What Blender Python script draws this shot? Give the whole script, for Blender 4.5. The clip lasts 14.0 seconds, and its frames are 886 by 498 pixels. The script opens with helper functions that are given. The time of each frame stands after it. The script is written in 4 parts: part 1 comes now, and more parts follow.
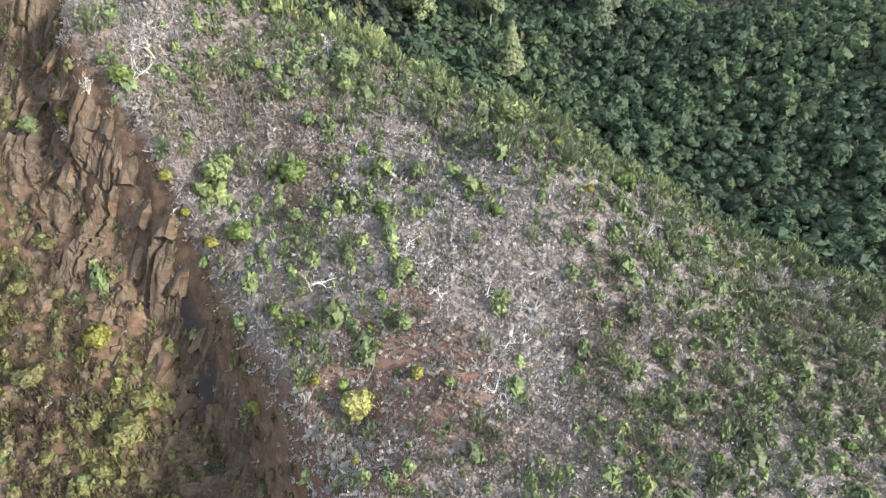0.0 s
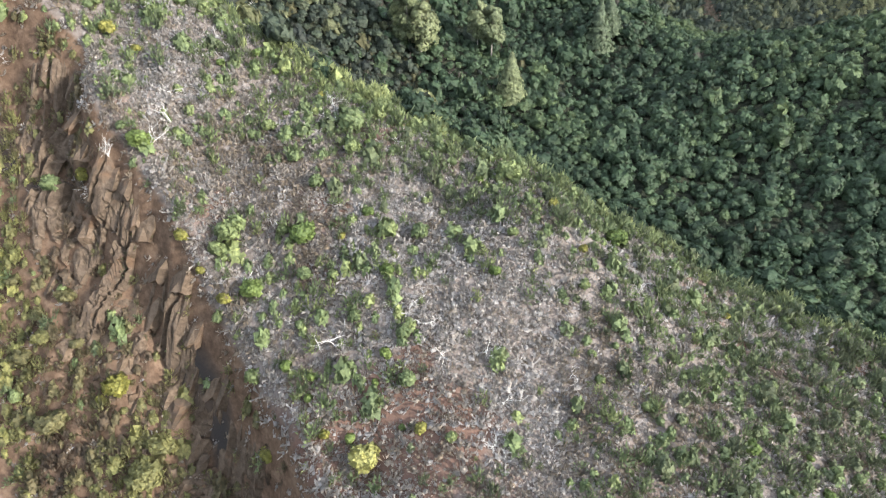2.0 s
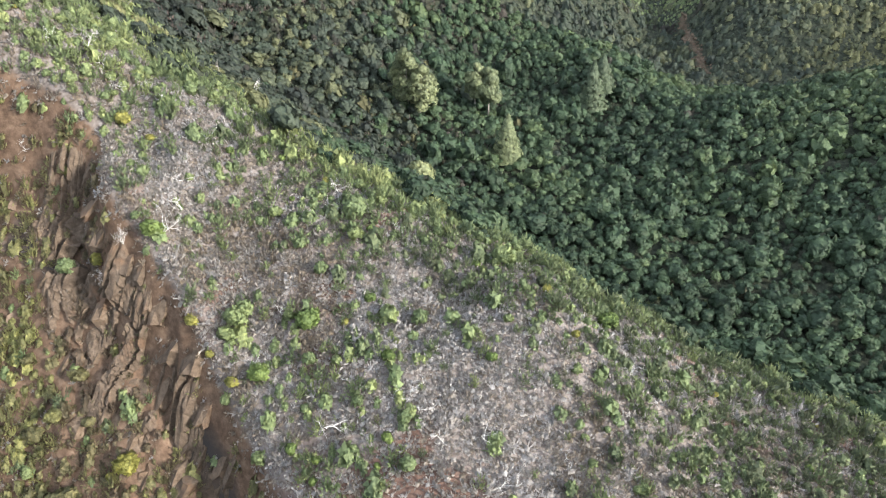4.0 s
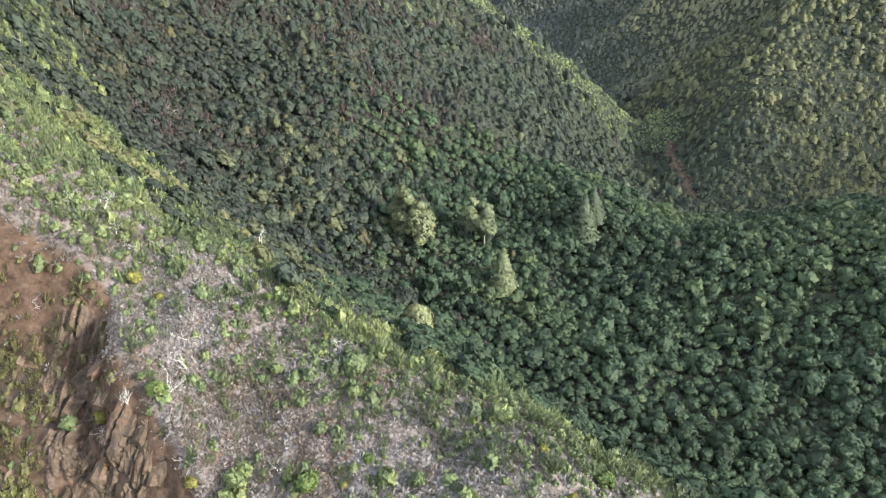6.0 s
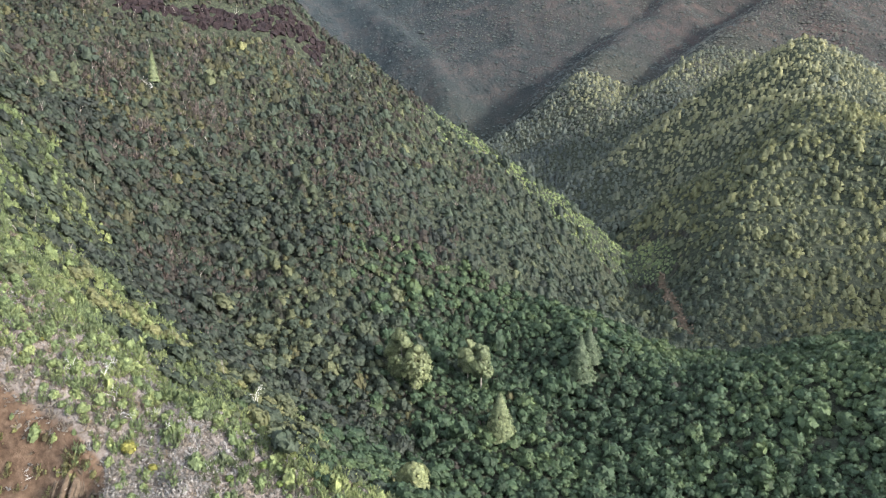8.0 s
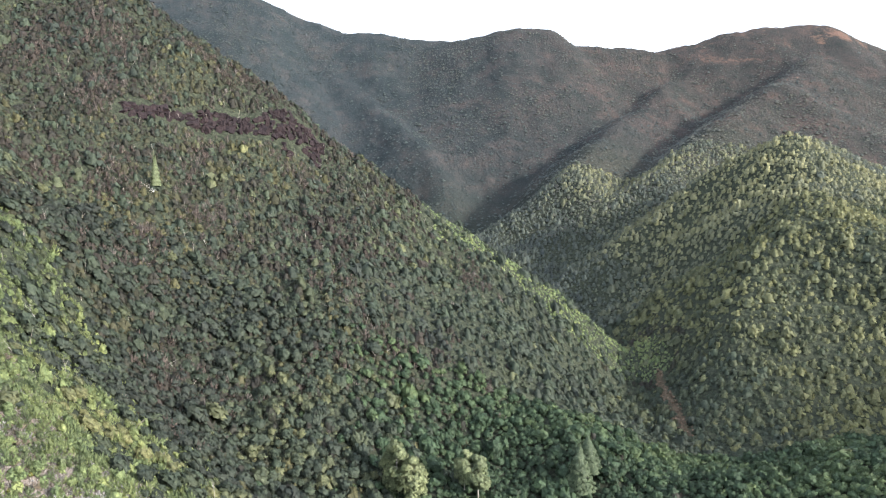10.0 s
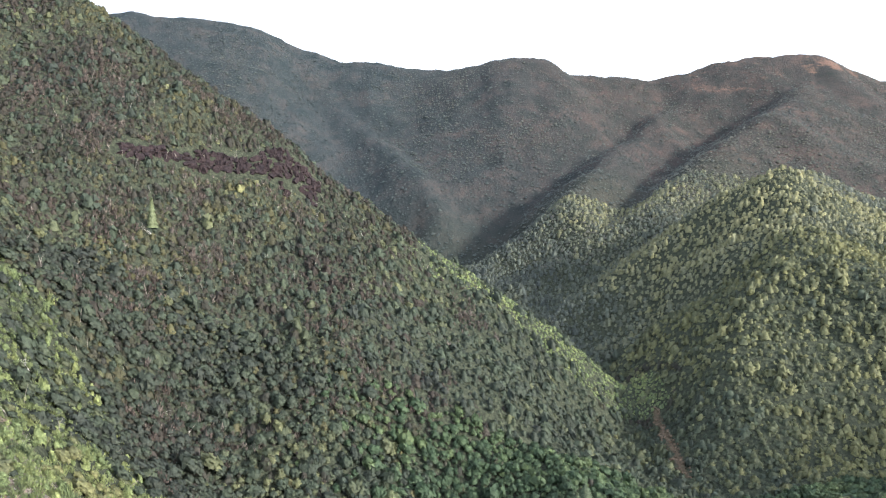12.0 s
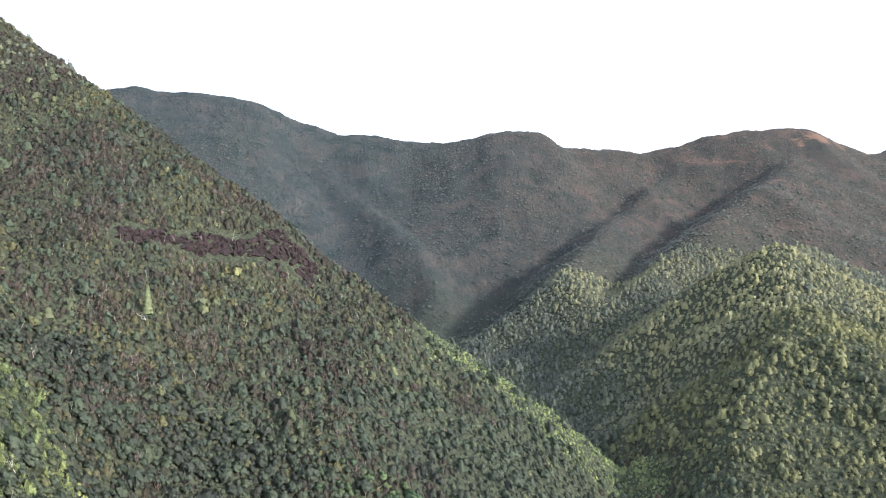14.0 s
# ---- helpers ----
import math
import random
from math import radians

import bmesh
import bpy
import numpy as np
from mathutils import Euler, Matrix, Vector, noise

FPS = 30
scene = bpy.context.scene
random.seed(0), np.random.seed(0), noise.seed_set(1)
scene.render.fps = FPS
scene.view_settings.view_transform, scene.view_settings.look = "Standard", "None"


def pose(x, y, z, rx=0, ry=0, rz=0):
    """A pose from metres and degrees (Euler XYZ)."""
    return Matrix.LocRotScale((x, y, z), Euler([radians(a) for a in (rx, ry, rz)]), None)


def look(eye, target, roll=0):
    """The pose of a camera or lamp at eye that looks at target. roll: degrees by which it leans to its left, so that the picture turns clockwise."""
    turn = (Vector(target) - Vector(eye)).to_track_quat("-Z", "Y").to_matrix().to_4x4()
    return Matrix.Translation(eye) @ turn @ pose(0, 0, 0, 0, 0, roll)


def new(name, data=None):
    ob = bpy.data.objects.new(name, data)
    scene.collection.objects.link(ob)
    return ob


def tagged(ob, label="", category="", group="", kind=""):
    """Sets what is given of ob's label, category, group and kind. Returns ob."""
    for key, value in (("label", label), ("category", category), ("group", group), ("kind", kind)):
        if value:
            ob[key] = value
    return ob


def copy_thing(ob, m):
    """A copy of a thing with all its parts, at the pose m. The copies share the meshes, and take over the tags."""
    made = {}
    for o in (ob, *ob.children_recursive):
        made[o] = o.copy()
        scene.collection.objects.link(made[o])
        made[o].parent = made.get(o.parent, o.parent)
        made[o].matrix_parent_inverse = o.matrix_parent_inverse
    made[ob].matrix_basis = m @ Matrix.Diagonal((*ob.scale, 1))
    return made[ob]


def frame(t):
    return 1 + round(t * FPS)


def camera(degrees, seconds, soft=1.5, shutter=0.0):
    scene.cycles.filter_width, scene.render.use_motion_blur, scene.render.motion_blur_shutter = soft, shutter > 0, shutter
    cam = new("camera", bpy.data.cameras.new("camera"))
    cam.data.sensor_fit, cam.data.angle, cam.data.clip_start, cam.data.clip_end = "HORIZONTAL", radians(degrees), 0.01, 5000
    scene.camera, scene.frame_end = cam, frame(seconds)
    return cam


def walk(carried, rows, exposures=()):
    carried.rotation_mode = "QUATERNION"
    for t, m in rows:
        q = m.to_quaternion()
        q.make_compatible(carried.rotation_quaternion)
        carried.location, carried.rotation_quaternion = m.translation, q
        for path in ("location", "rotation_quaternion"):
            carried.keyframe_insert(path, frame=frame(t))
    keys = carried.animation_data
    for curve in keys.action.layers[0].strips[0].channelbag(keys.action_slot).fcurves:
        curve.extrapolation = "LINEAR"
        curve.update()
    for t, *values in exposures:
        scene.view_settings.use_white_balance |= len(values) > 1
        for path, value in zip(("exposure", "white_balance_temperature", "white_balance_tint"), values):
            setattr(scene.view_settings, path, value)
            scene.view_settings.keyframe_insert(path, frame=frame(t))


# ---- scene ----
cam = camera(64.3, 14.0, soft=1.2)
METRES, EYE, TILT, LEAN, TURN = 50.0, 60.0, -33.2, 0.0, 0.0
ROWS = [
    (0.0, 0.0, 0.0, 0.0, 0.0, 0.0, 0.0),
    (0.5, 0.001, -0.0192, 0.0289, 0.1, 0.05, 0.04),
    (1.0, 0.0023, -0.0386, 0.0576, 0.18, 0.11, 0.06),
    (1.5, 0.0033, -0.058, 0.0866, 0.24, 0.14, 0.11),
    (2.0, 0.0041, -0.0776, 0.1151, 0.27, 0.19, 0.16),
    (4.5, 0.0062, -0.1746, 0.2656, 0.18, 4.38, 0.4),
    (5.0, 0.0068, -0.1942, 0.296, 0.15, 6.55, 0.46),
    (5.5, 0.0073, -0.2145, 0.3257, 0.1, 8.9, 0.54),
    (6.0, 0.0074, -0.2342, 0.3557, 0.04, 11.29, 0.58),
    (6.5, 0.0085, -0.2548, 0.3859, -0.01, 13.7, 0.65),
    (7.0, 0.0084, -0.2729, 0.4135, -0.07, 15.92, 0.7),
    (7.5, 0.0084, -0.2926, 0.4435, -0.14, 18.37, 0.75),
    (8.0, 0.0089, -0.313, 0.4734, -0.2, 20.81, 0.82),
    (8.5, 0.0092, -0.3328, 0.5039, -0.28, 23.22, 0.87),
    (9.0, 0.0105, -0.354, 0.5354, -0.35, 25.6, 0.91),
    (11.5, 0.0113, -0.4493, 0.6802, -0.64, 28.34, 1.18),
    (12.0, 0.0099, -0.4673, 0.7122, -0.72, 29.25, 1.23),
    (12.5, 0.0095, -0.4884, 0.7442, -0.79, 30.39, 1.26),
    (13.0, 0.009, -0.5091, 0.7755, -0.86, 31.77, 1.3),
    (13.5, 0.008, -0.5286, 0.8064, -0.94, 33.15, 1.35),
    (14.0, 0.0083, -0.5484, 0.8356, -1.0, 34.54, 1.39),
]
walk(cam, [(t, pose(0, 0, EYE, TILT, LEAN, TURN) @ pose(METRES * x, METRES * y, METRES * z, 90 + pitch, roll, yaw)) for t, x, y, z, yaw, pitch, roll in ROWS], [(0.0, 1.06), (14.0, 1.06)])

# ---- sky and sun ----
SUN_TURN, SUN_HEIGHT = 121.0, 22.5   # degrees clockwise from the view's forward direction; degrees above the horizon
world = bpy.data.worlds.new("hazy_afternoon_sky")
scene.world = world
world.use_nodes = True
wn, wl = world.node_tree.nodes, world.node_tree.links
sky = wn.new("ShaderNodeTexSky")
sky.sky_type, sky.sun_disc = "NISHITA", False
sky.sun_elevation, sky.sun_rotation = radians(SUN_HEIGHT), radians(SUN_TURN)
sky.air_density, sky.dust_density, sky.ozone_density = 1.0, 4.0, 1.0
veil = wn.new("ShaderNodeMix")           # a thin bright layer of cloud over the blue
veil.data_type = "RGBA"
veil.inputs[0].default_value = 0.72
veil.inputs[7].default_value = (5.7, 6.3, 7.3, 1)
wl.new(sky.outputs[0], veil.inputs[6])
wl.new(veil.outputs[2], wn["Background"].inputs[0])
wn["Background"].inputs[1].default_value = 0.168
sun = new("sun", bpy.data.lights.new("sun", "SUN"))
sun.data.energy, sun.data.angle, sun.data.color = 4.6, radians(5.0), (1.0, 0.94, 0.86)
to_sun = Vector((math.sin(radians(SUN_TURN)) * math.cos(radians(SUN_HEIGHT)), math.cos(radians(SUN_TURN)) * math.cos(radians(SUN_HEIGHT)), math.sin(radians(SUN_HEIGHT))))
sun.matrix_world = look((0, 0, 400), Vector((0, 0, 400)) - to_sun)


# ---- materials ----
class Nodes:
    """A small writer of node materials."""

    def __init__(self, name, roughness=0.8, specular=0.3):
        self.material = bpy.data.materials.new(name)
        self.material.use_nodes = True
        self.nodes, self.links = self.material.node_tree.nodes, self.material.node_tree.links
        self.surface = self.nodes["Principled BSDF"]
        self.surface.inputs["Roughness"].default_value = roughness
        self.surface.inputs["Specular IOR Level"].default_value = specular

    def place(self):
        return self.nodes.new("ShaderNodeNewGeometry").outputs["Position"]

    def grain(self, scale, detail=4.0, rough=0.6, where=None):
        n = self.nodes.new("ShaderNodeTexNoise")
        n.inputs["Scale"].default_value, n.inputs["Detail"].default_value, n.inputs["Roughness"].default_value = scale, detail, rough
        self.links.new(where if where is not None else self.place(), n.inputs["Vector"])
        return n.outputs["Fac"]

    def cells(self, scale, feature="F1", where=None):
        n = self.nodes.new("ShaderNodeTexVoronoi")
        n.feature = feature
        n.inputs["Scale"].default_value = scale
        self.links.new(where if where is not None else self.place(), n.inputs["Vector"])
        return n.outputs["Distance"]

    def field(self, name):
        n = self.nodes.new("ShaderNodeAttribute")
        n.attribute_name = name
        return n.outputs["Fac"]

    def island(self):
        return self.nodes.new("ShaderNodeNewGeometry").outputs["Random Per Island"]

    def each(self):
        return self.nodes.new("ShaderNodeObjectInfo").outputs["Random"]

    def ramp(self, value, *stops):
        n = self.nodes.new("ShaderNodeValToRGB")
        e = n.color_ramp.elements
        while len(e) < len(stops):
            e.new(0.5)
        for s, (p, c) in zip(e, stops):
            s.position, s.color = p, (*c, 1)
        self.links.new(value, n.inputs[0])
        return n.outputs[0]

    def mix(self, a, b, amount, how="MIX"):
        n = self.nodes.new("ShaderNodeMix")
        n.data_type, n.blend_type = "RGBA", how
        for value, socket in ((amount, n.inputs[0]), (a, n.inputs[6]), (b, n.inputs[7])):
            if isinstance(value, (int, float)):
                socket.default_value = value
            elif isinstance(value, tuple):
                socket.default_value = (*value, 1)
            else:
                self.links.new(value, socket)
        return n.outputs[2]

    def sharpen(self, value, low, high):
        n = self.nodes.new("ShaderNodeMapRange")
        n.inputs[1].default_value, n.inputs[2].default_value = low, high
        self.links.new(value, n.inputs[0])
        return n.outputs[0]

    def sums(self, a, b, how="ADD"):
        n = self.nodes.new("ShaderNodeMath")
        n.operation = how
        for value, socket in ((a, n.inputs[0]), (b, n.inputs[1])):
            if isinstance(value, (int, float)):
                socket.default_value = value
            else:
                self.links.new(value, socket)
        return n.outputs[0]

    def colour(self, value):
        self.links.new(value, self.surface.inputs["Base Color"])
        return self

    def bump(self, value, strength=0.5, distance=0.1):
        n = self.nodes.new("ShaderNodeBump")
        n.inputs["Strength"].default_value, n.inputs["Distance"].default_value = strength, distance
        self.links.new(value, n.inputs["Height"])
        self.links.new(n.outputs[0], self.surface.inputs["Normal"])
        return self


def leaf_material(name, dark, mid, light):
    """Foliage: each clump its own shade, each plant its own tint, with some light coming through the leaves."""
    m = Nodes(name, 0.6, 0.3)
    base = m.ramp(m.field("tint"), (0.0, dark), (0.5, mid), (1.0, light))
    shade = m.ramp(m.island(), (0.0, (0.7, 0.72, 0.73)), (0.6, (1.0, 1.0, 1.0)), (1.0, (1.3, 1.28, 1.22)))
    c = m.mix(base, shade, 0.9, "MULTIPLY")
    sprays = m.grain(2.2, 5.0, 0.65)
    # noise paints the shade of gaps between leaf sprays into the colour
    c = m.mix(c, m.ramp(sprays, (0.3, (0.5, 0.54, 0.54)), (0.5, (0.98, 0.99, 0.98)), (0.7, (1.45, 1.4, 1.32))), 0.85, "MULTIPLY")
    m.colour(c)
    # the lie of the leaves follows the round of the crown
    out = m.nodes.new("ShaderNodeAttribute")
    out.attribute_name = "out"
    turned = m.nodes.new("ShaderNodeVectorTransform")
    turned.vector_type, turned.convert_from, turned.convert_to = "NORMAL", "OBJECT", "WORLD"
    m.links.new(out.outputs["Vector"], turned.inputs[0])
    lie = m.nodes.new("ShaderNodeMix")
    lie.data_type = "VECTOR"
    lie.inputs[0].default_value = 0.7
    m.links.new(m.nodes.new("ShaderNodeNewGeometry").outputs["Normal"], lie.inputs[4])
    m.links.new(turned.outputs[0], lie.inputs[5])
    level = m.nodes.new("ShaderNodeVectorMath")
    level.operation = "NORMALIZE"
    m.links.new(lie.outputs[1], level.inputs[0])
    relief = m.nodes.new("ShaderNodeBump")
    relief.inputs["Strength"].default_value, relief.inputs["Distance"].default_value = 0.55, 0.3
    m.links.new(sprays, relief.inputs["Height"])
    m.links.new(level.outputs[0], relief.inputs["Normal"])
    m.links.new(relief.outputs[0], m.surface.inputs["Normal"])
    through_leaf = m.nodes.new("ShaderNodeBsdfTranslucent")
    m.links.new(c, through_leaf.inputs[0])
    m.links.new(level.outputs[0], through_leaf.inputs["Normal"])
    both = m.nodes.new("ShaderNodeMixShader")
    both.inputs[0].default_value = 0.33
    m.links.new(m.surface.outputs[0], both.inputs[1])
    m.links.new(through_leaf.outputs[0], both.inputs[2])
    m.links.new(both.outputs[0], m.nodes["Material Output"].inputs[0])
    return m.material


M = {}
M["forest"] = leaf_material("forest_leaves", (0.046, 0.076, 0.046), (0.07, 0.113, 0.064), (0.125, 0.172, 0.082))
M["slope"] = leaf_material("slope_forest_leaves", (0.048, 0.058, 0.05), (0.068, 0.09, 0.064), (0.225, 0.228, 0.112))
M["scrub"] = leaf_material("scrub_leaves", (0.06, 0.05, 0.043), (0.052, 0.054, 0.043), (0.12, 0.116, 0.06))
M["spur"] = leaf_material("spur_scrub_leaves", (0.142, 0.166, 0.095), (0.192, 0.25, 0.12), (0.3, 0.345, 0.15))
M["heath"] = leaf_material("heath_twigs", (0.235, 0.19, 0.145), (0.345, 0.317, 0.297), (0.45, 0.428, 0.425))
M["yellow"] = leaf_material("yellow_green_leaves", (0.2, 0.195, 0.055), (0.31, 0.3, 0.08), (0.42, 0.41, 0.16))
M["bright"] = leaf_material("bright_green_leaves", (0.13, 0.185, 0.065), (0.18, 0.25, 0.08), (0.25, 0.32, 0.105))
M["olive"] = leaf_material("olive_leaves", (0.14, 0.105, 0.075), (0.19, 0.185, 0.085), (0.29, 0.29, 0.11))
M["twigs"] = leaf_material("brown_twigs", (0.1, 0.075, 0.068), (0.15, 0.118, 0.108), (0.24, 0.21, 0.195))
M["pine"] = leaf_material("conifer_needles", (0.09, 0.13, 0.095), (0.17, 0.21, 0.125), (0.33, 0.36, 0.19))
# haze is put into these leaves: bluer and paler than the nearer forest
M["upper"] = leaf_material("hazy_upper_forest_leaves", (0.085, 0.104, 0.1), (0.13, 0.15, 0.122), (0.275, 0.272, 0.15))
# distance haze is painted into the colour of this scrub
M["far"] = leaf_material("hazy_far_scrub_leaves", (0.05, 0.068, 0.072), (0.07, 0.086, 0.082), (0.105, 0.106, 0.088))

m = Nodes("dead_wood", 0.8, 0.2)
m.colour(m.ramp(m.grain(6.0), (0.3, (0.55, 0.53, 0.51)), (0.7, (0.8, 0.79, 0.77))))
M["dead"] = m.material
m = Nodes("bark", 0.9, 0.2)
m.colour(m.ramp(m.grain(5.0), (0.3, (0.10, 0.085, 0.07)), (0.7, (0.3, 0.27, 0.24))))
M["bark"] = m.material

# the ground: forest floor, dry heath litter, red earth and rock, by where each lies on the land
m = Nodes("hill_ground", 0.95, 0.1)
fine = m.grain(1.6, 8.0, 0.78)
coarse = m.grain(0.16, 5.0)
under = m.grain(0.75, 7.0, 0.7)
forest = m.ramp(under, (0.34, (0.014, 0.018, 0.013)), (0.5, (0.04, 0.047, 0.034)), (0.64, (0.075, 0.085, 0.056)))
litter = m.ramp(fine, (0.28, (0.07, 0.056, 0.046)), (0.5, (0.18, 0.155, 0.14)), (0.72, (0.32, 0.3, 0.295)))
red = m.ramp(fine, (0.25, (0.09, 0.058, 0.047)), (0.7, (0.19, 0.122, 0.096)))
rock = m.ramp(m.grain(0.9, 10.0, 0.72), (0.3, (0.06, 0.039, 0.028)), (0.5, (0.132, 0.088, 0.061)), (0.72, (0.222, 0.158, 0.113)))
# far ground takes a bluish tone that stands for haze in the air
hazy_moor = m.ramp(m.grain(0.03, 12.0, 0.8), (0.34, (0.017, 0.028, 0.032)), (0.5, (0.035, 0.044, 0.049)), (0.66, (0.068, 0.063, 0.063)))
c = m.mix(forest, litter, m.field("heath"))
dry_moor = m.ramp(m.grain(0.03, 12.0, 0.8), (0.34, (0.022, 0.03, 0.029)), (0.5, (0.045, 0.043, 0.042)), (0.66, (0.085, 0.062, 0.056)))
c = m.mix(c, m.mix(hazy_moor, dry_moor, m.field("dry")), m.field("hazy_moor"))
c = m.mix(c, red, m.sharpen(m.sums(m.field("red"), m.sums(m.sums(coarse, 0.5, "SUBTRACT"), 1.2, "MULTIPLY")), 0.35, 0.65))
c = m.mix(c, rock, m.sharpen(m.sums(m.field("rock"), m.sums(m.sums(fine, 0.5, "SUBTRACT"), 0.8, "MULTIPLY")), 0.35, 0.6))
# dark rock stain and gully shadow, painted together as one dark tone
c = m.mix(c, (0.05, 0.045, 0.043), m.sharpen(m.sums(m.field("stain_shade"), m.sums(m.sums(coarse, 0.5, "SUBTRACT"), 1.2, "MULTIPLY")), 0.3, 0.9))
m.colour(c)
scrubby = m.sums(m.sums(m.grain(0.28, 6.0, 0.7), m.field("hazy_moor"), "MULTIPLY"), 26.0, "MULTIPLY")
bushy = m.sums(m.sums(under, m.sums(1.0, m.field("heath"), "SUBTRACT"), "MULTIPLY"), 6.0, "MULTIPLY")
m.bump(m.sums(m.sums(fine, scrubby), bushy), 0.6, 0.25)
M["ground"] = m.material

# weathered brown rock with rust and dark joints
def rock_material(name, dark, mid, light, rust):
    m = Nodes(name, 0.9, 0.2)
    c = m.ramp(m.grain(1.1, 10.0, 0.7), (0.28, dark), (0.5, mid), (0.74, light))
    c = m.mix(c, m.ramp(m.each(), (0.0, (0.7, 0.7, 0.72)), (1.0, (1.2, 1.14, 1.08))), 0.8, "MULTIPLY")
    c = m.mix(c, rust, m.sharpen(m.grain(0.3, 4.0), 0.56, 0.72))
    m.colour(c)
    m.bump(m.grain(1.8, 10.0, 0.72), 0.9, 0.4)
    return m.material


M["rock"] = rock_material("brown_rock", (0.065, 0.05, 0.037), (0.145, 0.11, 0.081), (0.235, 0.186, 0.142), (0.167, 0.106, 0.069))
M["dark_rock"] = rock_material("dark_purple_rock", (0.013, 0.01, 0.012), (0.026, 0.019, 0.022), (0.058, 0.043, 0.047), (0.034, 0.025, 0.027))

# ---- lie of the land: crests, slopes and the stream ----
def along(px, py, line):
    """Distance to a crest or stream line, its height abreast of a place, and the side: 1 left of it, -1 right, between the two past its ends."""
    found = []
    for (ax, ay, az), (bx, by, bz) in zip(line[:-1], line[1:]):
        dx, dy = bx - ax, by - ay
        s = np.clip(((px - ax) * dx + (py - ay) * dy) / (dx * dx + dy * dy), 0, 1)
        d = np.hypot(px - ax - s * dx, py - ay - s * dy)
        found.append((d, az + s * (bz - az), (dx * (py - ay) - dy * (px - ax)) / (np.hypot(dx, dy) * np.maximum(d, 1e-6))))
    best = np.minimum.reduce([d for d, _, _ in found])
    total = height = side = 0.0
    for d, h, turn in found:
        w = np.exp(-(d - best) / (1.5 + 0.08 * best))
        total, height, side = total + w, height + w * h, side + w * np.clip(turn, -1, 1)
    return best, height / total, side / total


def ridge(px, py, line, left, right, round_top=6.0):
    """Height of a ridge with its own slope on either side of the crest."""
    d, h, side = along(px, py, line)
    d = np.sqrt(d * d + round_top * round_top) - round_top
    return h - d * (right + (left - right) * (0.5 + 0.5 * side))


def smooth_max(a, b, k):
    h = np.clip(0.5 + 0.5 * (a - b) / k, 0, 1)
    return b + (a - b) * h + k * h * (1 - h)


def smooth_min(a, b, k):
    return -smooth_max(-a, -b, k)


NEAR_SPUR = [(-230, 235, 190), (-150, 165, 122), (-90, 122, 74), (-60, 104, 56), (-37, 93, 45.5), (-15, 84, 36.5), (8, 75, 28.5), (22, 70, 21.5), (40, 65, 14.5), (62, 58, 7), (100, 45, -4)]
LEFT_SPUR = [(-520, 560, 450), (-300, 458, 292), (-200, 402, 224), (-147, 370, 188), (-114, 355, 164), (-71, 344, 136), (-40, 341, 109.5), (14, 344, 72), (60, 346, 41), (98, 336, 8)]
RIGHT_SPUR = [(74, 452, 24), (97, 463, 37), (115, 466, 46), (141, 474, 63), (164, 478, 79), (203, 478, 107), (239, 466, 123), (285, 535, 118), (340, 620, 126)]
RIGHT_RIB = [(239, 466, 124), (222, 417, 96), (203, 363, 79), (168, 346, 60), (142, 318, 38), (122, 290, 13), (110, 268, -2)]
# a low mound; its rising far end is unseen, added to shade the valley
MOUND_AND_SHADE_HILL = [(40, 208, 10), (62, 194, 5), (91, 178, 11), (125, 168, 19), (190, 145, 36), (285, 100, 78), (450, 40, 160), (600, -20, 240)]
GULLY = [(-70, 62, -4), (-34, 47, -9), (-20, 30, -16), (0, 0, -26), (60, -60, -36)]
CLIFF_EDGE = [(-130, 114, 0), (-92, 100, 0), (-66, 91.5, 0), (-52, 88, 0), (-43, 84, 0), (-39.3, 75, 0), (-31, 68, 0), (-24, 60, 0), (-16, 50, 0), (-9, 38, 0), (0, 20, 0)]
FAR_RANGE = [(-900, 1250, 330), (-560, 1130, 335), (-491, 1100, 390), (-443, 1100, 394), (-374, 1100, 384), (-307, 1110, 383), (-274, 1120, 378), (-227, 1150, 362), (-190, 1150, 345), (-134, 1140, 326), (-69, 1130, 320), (12, 1110, 305), (73, 1090, 307), (125, 1075, 317), (177, 1075, 315), (222, 1085, 291), (259, 1090, 293), (351, 1100, 286), (405, 1100, 298), (460, 1100, 314), (532, 1100, 322), (605, 1100, 326), (651, 1100, 305), (705, 1100, 283), (740, 1100, 282), (820, 1150, 320)]
FAR_SPUR_A = [(-227, 1150, 353), (-157, 1050, 276), (-80, 930, 197), (-18, 810, 140), (17, 730, 90)]
FAR_SPUR_B = [(226, 1085, 289), (177, 1030, 252), (136, 980, 220), (81, 900, 178), (34, 810, 123)]
FAR_SPUR_D = [(390, 1060, 266), (340, 990, 226), (222, 810, 166), (165, 700, 128), (124, 622, 101), (74, 604, 67), (46, 590, 50), (41, 540, 34)]
FAR_SPUR_C = [(599, 1090, 304), (511, 960, 246), (386, 800, 200), (285, 690, 148), (190, 590, 99), (115, 566, 59), (75, 540, 40)]
BACK_HILL = [(-900, -300, 260), (-300, -330, 140), (100, -420, 110), (500, -300, 150), (900, -100, 260)]
STREAM = [(-40, 960, 190), (20, 790, 108), (24, 650, 50), (45, 520, 26), (62, 430, 14), (92, 345, -3), (97, 272, -8), (125, 235, -11), (175, 215, -15), (260, 205, -22), (420, 190, -38), (900, 150, -70)]
BROOK = [(0, 165, 8), (30, 140, 2.5), (50, 118, -2), (62, 100, -6), (80, 65, -14), (130, 0, -24), (220, -120, -36)]


